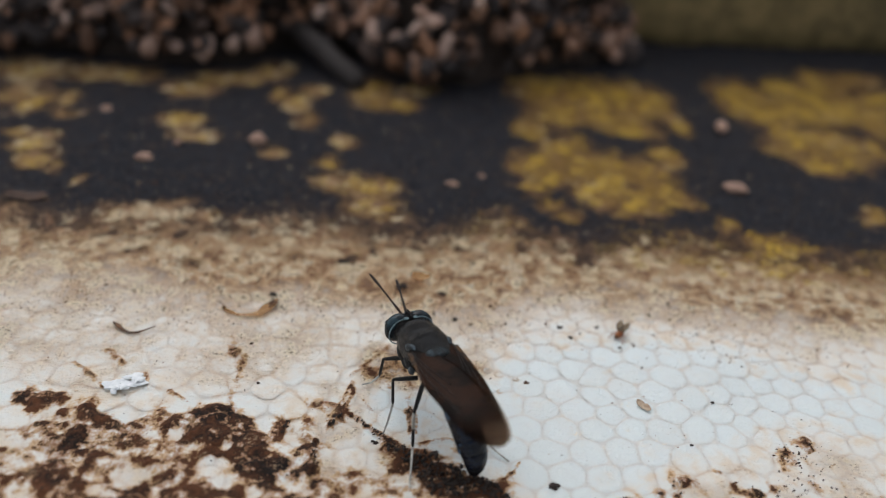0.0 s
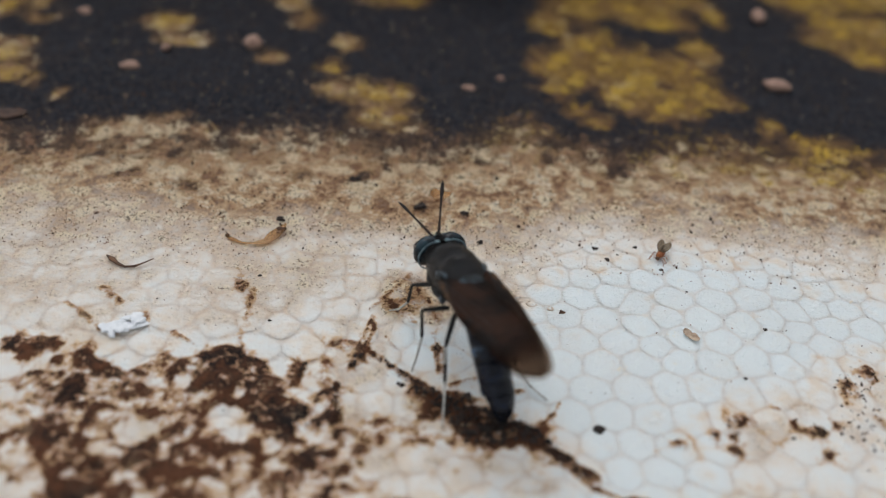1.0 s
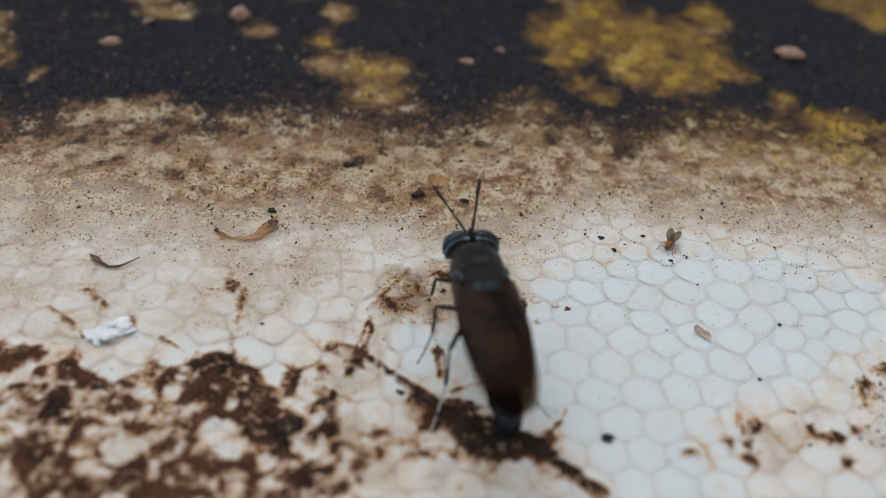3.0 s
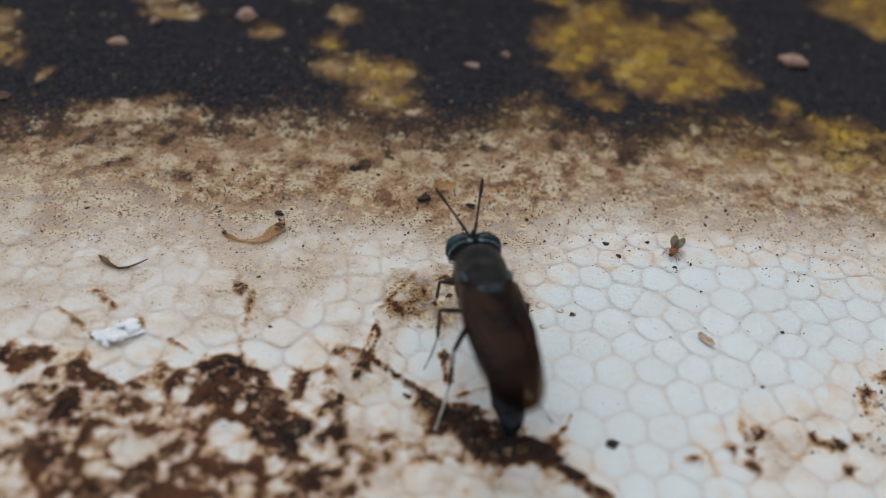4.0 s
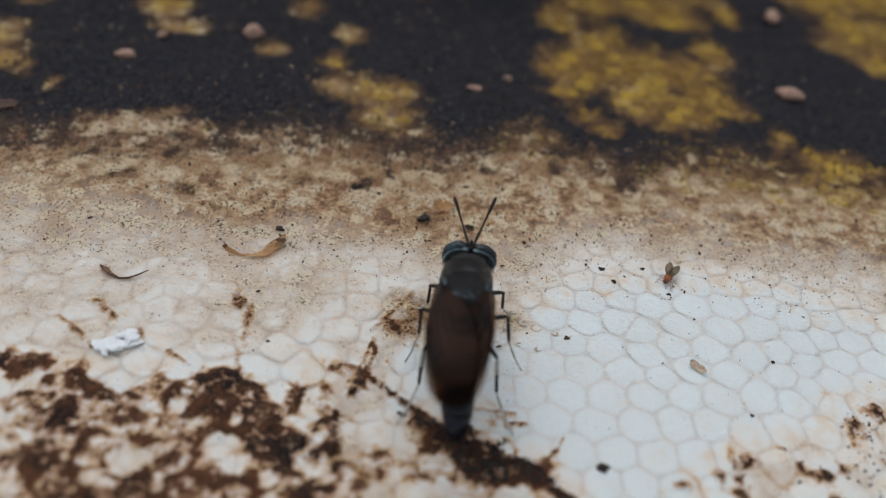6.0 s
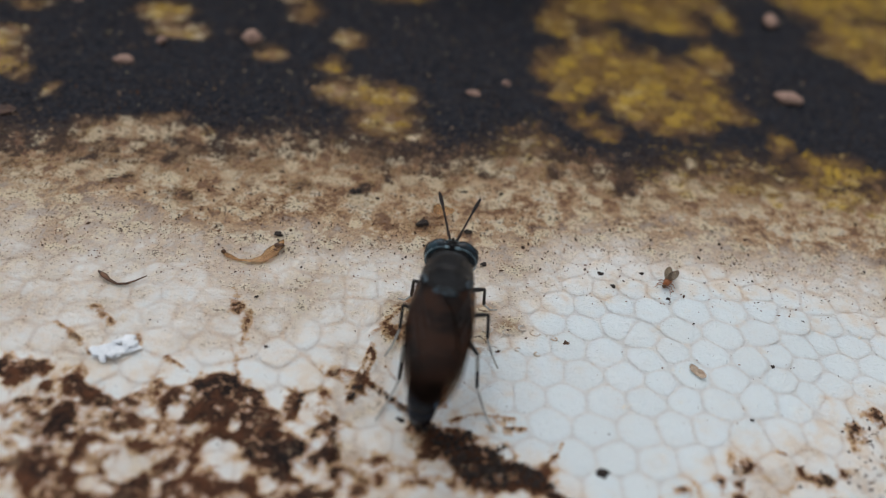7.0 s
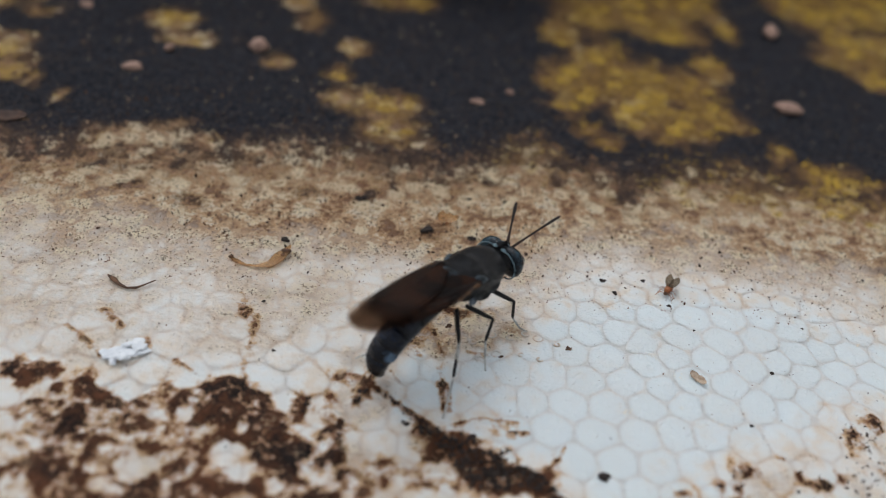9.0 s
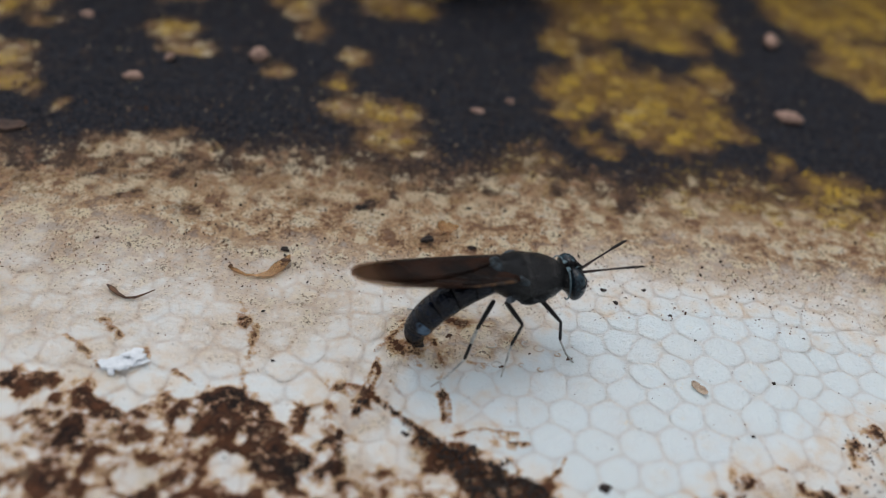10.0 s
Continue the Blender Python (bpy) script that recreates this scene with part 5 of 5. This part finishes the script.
def build_bits():
    """Uncountable soil grit: along the crevice, on the soil patches, over the tan belt."""
    rnd, shapes, bits = random.Random(12), [clump(1.0, 100 + k, 6, 3) for k in range(12)], []

    def drop(x, y, r, z=None):
        v, f = shapes[rnd.randrange(12)]
        m = pose(x, y, (height_at(x, y) if z is None else z) + r * 0.3, rnd.uniform(0, 360), rnd.uniform(0, 360), rnd.uniform(0, 360)) @ Matrix.Diagonal((r, r * rnd.uniform(0.5, 0.9), r * rnd.uniform(0.4, 0.8), 1))
        bits.append(([tuple(m @ Vector(p)) for p in v], f))

    def save(name, label, material):
        v, f = join(bits)
        tagged(mesh(name, v, f, material), label, "grit", kind="stuff")
        bits.clear()

    def strew(strokes, per, lo, hi):
        for ax, ay, bx, by, w in strokes:
            for k in range(int(per * (math.hypot(bx - ax, by - ay) * 0.6 + w * 2))):
                s = rnd.random()
                drop(ax + (bx - ax) * s + rnd.gauss(0, 0.5) * w, ay + (by - ay) * s + rnd.gauss(0, 0.55) * w, rnd.uniform(lo, hi) * (1.5 if rnd.random() < 0.12 else 1))

    def heap(rows, per, lo, hi):
        for cx, cy, a, b in rows:
            for k in range(int(2 + per * a * b)):
                w, q = rnd.uniform(0, 2 * math.pi), math.sqrt(rnd.random())
                drop(cx + a * q * math.cos(w), cy + b * q * math.sin(w), rnd.uniform(lo, hi))

    strew(CREASE, 12, 0.03, 0.09)
    for rows, per, lo, hi in ((SOIL_LEFT, 2, 0.03, 0.09), (SOIL_FRONT, 2, 0.03, 0.09), (SOIL_NEAR, 3, 0.03, 0.09), (SOIL_RIGHT, 10, 0.05, 0.14)):
        heap(rows, per, lo, hi)
    for k in range(50):
        drop(rnd.gauss(25.8, 1.2), rnd.gauss(39.3, 1.4), rnd.uniform(0.04, 0.12))
        drop(rnd.gauss(25.5, 2.4), rnd.gauss(35.5, 1.2), rnd.uniform(0.04, 0.13))
    for k in range(800):
        x, y = rnd.uniform(-33, 36), 52 + abs(rnd.gauss(0, 1)) * 8
        if y < 70:
            drop(x, y, rnd.uniform(0.03, 0.07) * (1.8 if rnd.random() < 0.05 else 1))
    for k in range(380):
        x, y = rnd.gauss(0, 13), rnd.gauss(57.5, 4)
        if y > 50:
            drop(x, y, rnd.uniform(0.06, 0.13) * (1.6 if rnd.random() < 0.08 else 1))
    for k in range(160):
        drop(rnd.uniform(-26, 30), rnd.uniform(33, 52), rnd.uniform(0.025, 0.05) * (1.8 if rnd.random() < 0.07 else 1))
    for k in range(500):
        drop(rnd.uniform(-40, 46), rnd.uniform(64, 98), rnd.uniform(0.06, 0.2))
    save("soil_grit", "scattered dark soil grit on the stained foam", SOIL_BITS)
    heap(CRACK, 55, 0.06, 0.2)
    strew(CREASE, 14, 0.04, 0.1)
    save("crevice_grit", "black soil packed into the torn crevice", BLACK_BITS)
    for k in range(900):
        x, y = rnd.gauss(-2, 11), 62 + abs(rnd.gauss(0, 1)) * 5.5
        drop(x, y, rnd.uniform(0.05, 0.11))
    for k in range(220):
        drop(rnd.uniform(-42, 48), rnd.uniform(64, 102), rnd.uniform(0.07, 0.2))
    save("crust_grit", "pale brown grit caught in the black crust", PALE_BITS)
    heap(RUST, 6, 0.03, 0.06)
    strew(THIN, 2, 0.025, 0.05)
    for k in range(1500):
        x, y = rnd.uniform(-33, 36), 49 + abs(rnd.gauss(0, 1)) * 8
        if y < 68:
            drop(x, y, rnd.uniform(0.03, 0.08))
    for k in range(160):
        drop(rnd.uniform(-26, 30), rnd.uniform(33, 52), rnd.uniform(0.03, 0.06))
    save("rust_grit", "fine rust-brown grit in the foam's joints", RUST_BITS)


build_bits()

# small burst bubbles in the bead skin: low rims round a hollow
for i, (x, y) in enumerate(PITS):
    r = 0.2 + 0.06 * math.sin(i * 2.3)
    v, f = loft([(x + r * 1.25 * math.cos(w), y + r * math.sin(w), height_at(x, y) + 0.03 + 0.02 * math.sin(w + i)) for w in np.linspace(0.3 * i, 0.3 * i + 4.6, 12)], [0.02] + [0.06] * 10 + [0.02], 6)
    mesh("pit_rim", v, f, FOAM, board, fields={"stain": np.tile([0.1, -0.7, -2.0, -2.0], (len(v), 1)), "seam": np.full(len(v), 0.75), "tone": np.full(len(v), 0.5)})

own_beads = build_beads(board)
place_beads(board, own_beads)

# seconds, place and heading of the fly, the lift of its wings
FLY_ROWS = [
    (0.0, 0.76, 41.94, 113.2, 7.9),
    (0.2, 0.43, 42.25, 112.4, 9.0),
    (0.5, 0.52, 42.46, 112.1, 8.7),
    (0.8, 0.72, 42.48, 111.4, 12.0),
    (1.0, 0.98, 42.52, 110.1, 12.7),
    (1.3, 1.29, 42.71, 108.4, 10.2),
    (1.5, 1.50, 42.62, 106.5, 10.2),
    (1.8, 1.76, 42.40, 103.5, 10.4),
    (2.0, 2.03, 42.41, 100.8, 10.2),
    (2.2, 2.21, 42.50, 100.4, 10.4),
    (3.3, 2.00, 42.64, 95.6, 9.5),
    (3.5, 1.94, 42.82, 95.7, 9.7),
    (3.8, 1.93, 42.83, 96.5, 10.9),
    (4.0, 1.89, 42.89, 97.4, 11.2),
    (4.2, 1.87, 43.09, 96.0, 11.5),
    (4.5, 1.85, 43.31, 90.6, 10.4),
    (4.8, 1.78, 43.48, 84.7, 10.7),
    (5.0, 1.70, 43.54, 82.2, 10.8),
    (5.2, 1.60, 43.56, 82.9, 12.0),
    (5.5, 1.47, 43.63, 84.2, 14.1),
    (5.7, 1.37, 43.70, 84.1, 13.3),
    (6.8, 0.14, 44.56, 86.1, 12.2),
    (7.0, 0.03, 44.48, 84.5, 11.6),
    (7.2, -0.25, 44.35, 84.6, 12.3),
    (7.4, -0.53, 44.37, 87.1, 13.0),
    (7.5, -0.80, 44.52, 90.5, 13.0),
    (7.7, -1.14, 44.53, 93.2, 12.5),
    (8.0, -1.30, 44.61, 94.8, 12.0),
    (8.2, -1.32, 44.93, 95.2, 11.1),
    (8.4, -1.47, 45.15, 94.0, 10.7),
    (8.5, -1.51, 45.20, 90.8, 10.9),
    (8.6, -1.31, 45.35, 84.6, 11.6),
    (8.7, -1.04, 45.25, 77.5, 12.8),
    (8.8, -0.31, 45.64, 63.4, 14.4),
    (8.9, 0.57, 45.93, 53.8, 15.9),
    (9.0, 1.08, 46.09, 48.6, 16.9),
    (9.1, 1.19, 46.28, 46.3, 17.0),
    (9.2, 1.23, 46.59, 46.0, 16.1),
    (9.3, 1.54, 46.94, 42.8, 14.8),
    (9.4, 2.17, 47.14, 35.1, 13.6),
    (9.5, 2.85, 47.19, 27.4, 12.5),
    (9.6, 3.41, 47.22, 23.0, 11.5),
    (9.7, 3.86, 47.25, 20.3, 10.6),
    (9.8, 4.12, 47.23, 18.1, 9.8),
    (9.9, 4.25, 47.22, 16.4, 8.9),
    (10.0, 4.42, 47.21, 15.1, 8.2),
]
# seconds; the left antenna's turn and rise, the right one's
ANTENNA_ROWS = [
    (0.0, 22, 23, -8, 4), (0.5, 18, 12, -16, 16), (1.0, 16, 4, -22, 28), (2.0, 22, 10, -16, 22), (3.5, 26, 14, -14, 18), (4.5, 26, 14, -16, 26),
    (5.5, 22, 11, -16, 20), (7.0, 18, 16, -18, 14), (7.5, 18, 23, -20, 6), (8.0, 20, 16, -16, 12), (8.6, 14, 4, -12, 8), (9.0, 30, 9, -18, 22), (9.5, 15, 10, -15, 17), (10.0, 19, 13, -19, 16),
]


def motions():
    poses = [(t, pose(x * U, y * U, 0.0, 0, 0, yaw)) for t, x, y, yaw, lift in FLY_ROWS]
    walk(fly, poses)
    for k, y in ((1, 1), (3, -1)):
        ant = fly_parts["antenna", y]
        at = ant.location.copy()
        walk(ant, [(row[0], Matrix.Translation(at) @ pose(0, 0, 0, 0, -row[k + 1], row[k])) for row in ANTENNA_ROWS])
    # feet stay where they stand until the body has moved on, then step
    for name, hip, knee, heel, foot in FLY_LEGS:
        for y in (1, -1):
            h, _, _, first = leg_points(hip, knee, heel, foot, y)
            stand, rows = poses[0][1] @ (first * U), []
            for t, m in poses:
                rest = first
                own = m.inverted() @ stand / U
                if (own - rest).length > 0.85:
                    stand, own = m @ (rest * U), rest
                turn = (first - h).rotation_difference(own - h)
                rows.append((t, Matrix.Translation(h * U) @ turn.to_matrix().to_4x4()))
            walk(fly_parts[name, y], rows)
    # the tail tip feels its way from side to side
    tail = fly_parts["abdomen"]
    at = tail.location.copy()
    walk(tail, [(t, Matrix.Translation(at) @ pose(0, 0, 0, 0, lift, swing)) for t, lift, swing in (
        (0.0, 0, 9), (0.5, -1, 6), (1.0, -4, 2), (1.5, -2, 5), (2.0, -1, 8), (3.5, -4, 9), (4.0, -3, 8), (4.5, -2, 6), (5.0, -1, -1), (5.5, -2, 8), (7.0, -1, -5),
        (7.5, -1, -9), (8.0, -3, -10), (8.5, -2, -10), (9.0, 1, -10), (9.5, 0, 0), (10.0, -1, 3))])
    # its rear half straightens while the tip probes behind
    joint = fly_parts["tail_joint"] * U
    for piece in fly_parts["tail"]:
        walk(piece, [(t, Matrix.Translation(joint) @ pose(0, 0, 0, 0, turn, 0) @ Matrix.Translation(-joint)) for t, turn in (
            (0.0, 15), (0.5, 22), (1.0, 35), (1.5, 25), (2.0, 16), (3.5, 38), (4.0, 30), (4.5, 20), (5.0, 4), (5.5, 30), (7.0, 8), (7.5, 2), (8.0, 27), (8.5, 20), (9.0, 8), (9.5, 5), (10.0, 5))])
    turned = lambda t: max(0.0, 1 - abs(t - 9.05) / 0.4)
    for y in (1, -1):
        wing = fly_parts["wing", y]
        at = wing.location.copy()
        walk(wing, [(row[0], Matrix.Translation(at) @ pose(0, 0, 0, -12 * min(1.0, max(0.0, (row[0] - 8.6) / 1.1)), row[4] - 4.5 + 2 * turned(row[0]), 6 * turned(row[0]))) for row in FLY_ROWS])
    sit = pose(15.6 * U, 51.1 * U, 0.02 * U, 0, 0, -122)
    walk(midge, [(0.0, sit), (9.41, sit), (9.44, pose(17 * U, 52.5 * U, 4 * U, 0, -20, -60)), (9.49, pose(50 * U, 62 * U, 26 * U, 0, -20, -30)), (9.6, pose(150 * U, 110 * U, 90 * U, 0, -20, 20)), (10.0, pose(420 * U, 260 * U, 200 * U, 0, -10, 30))])


motions()
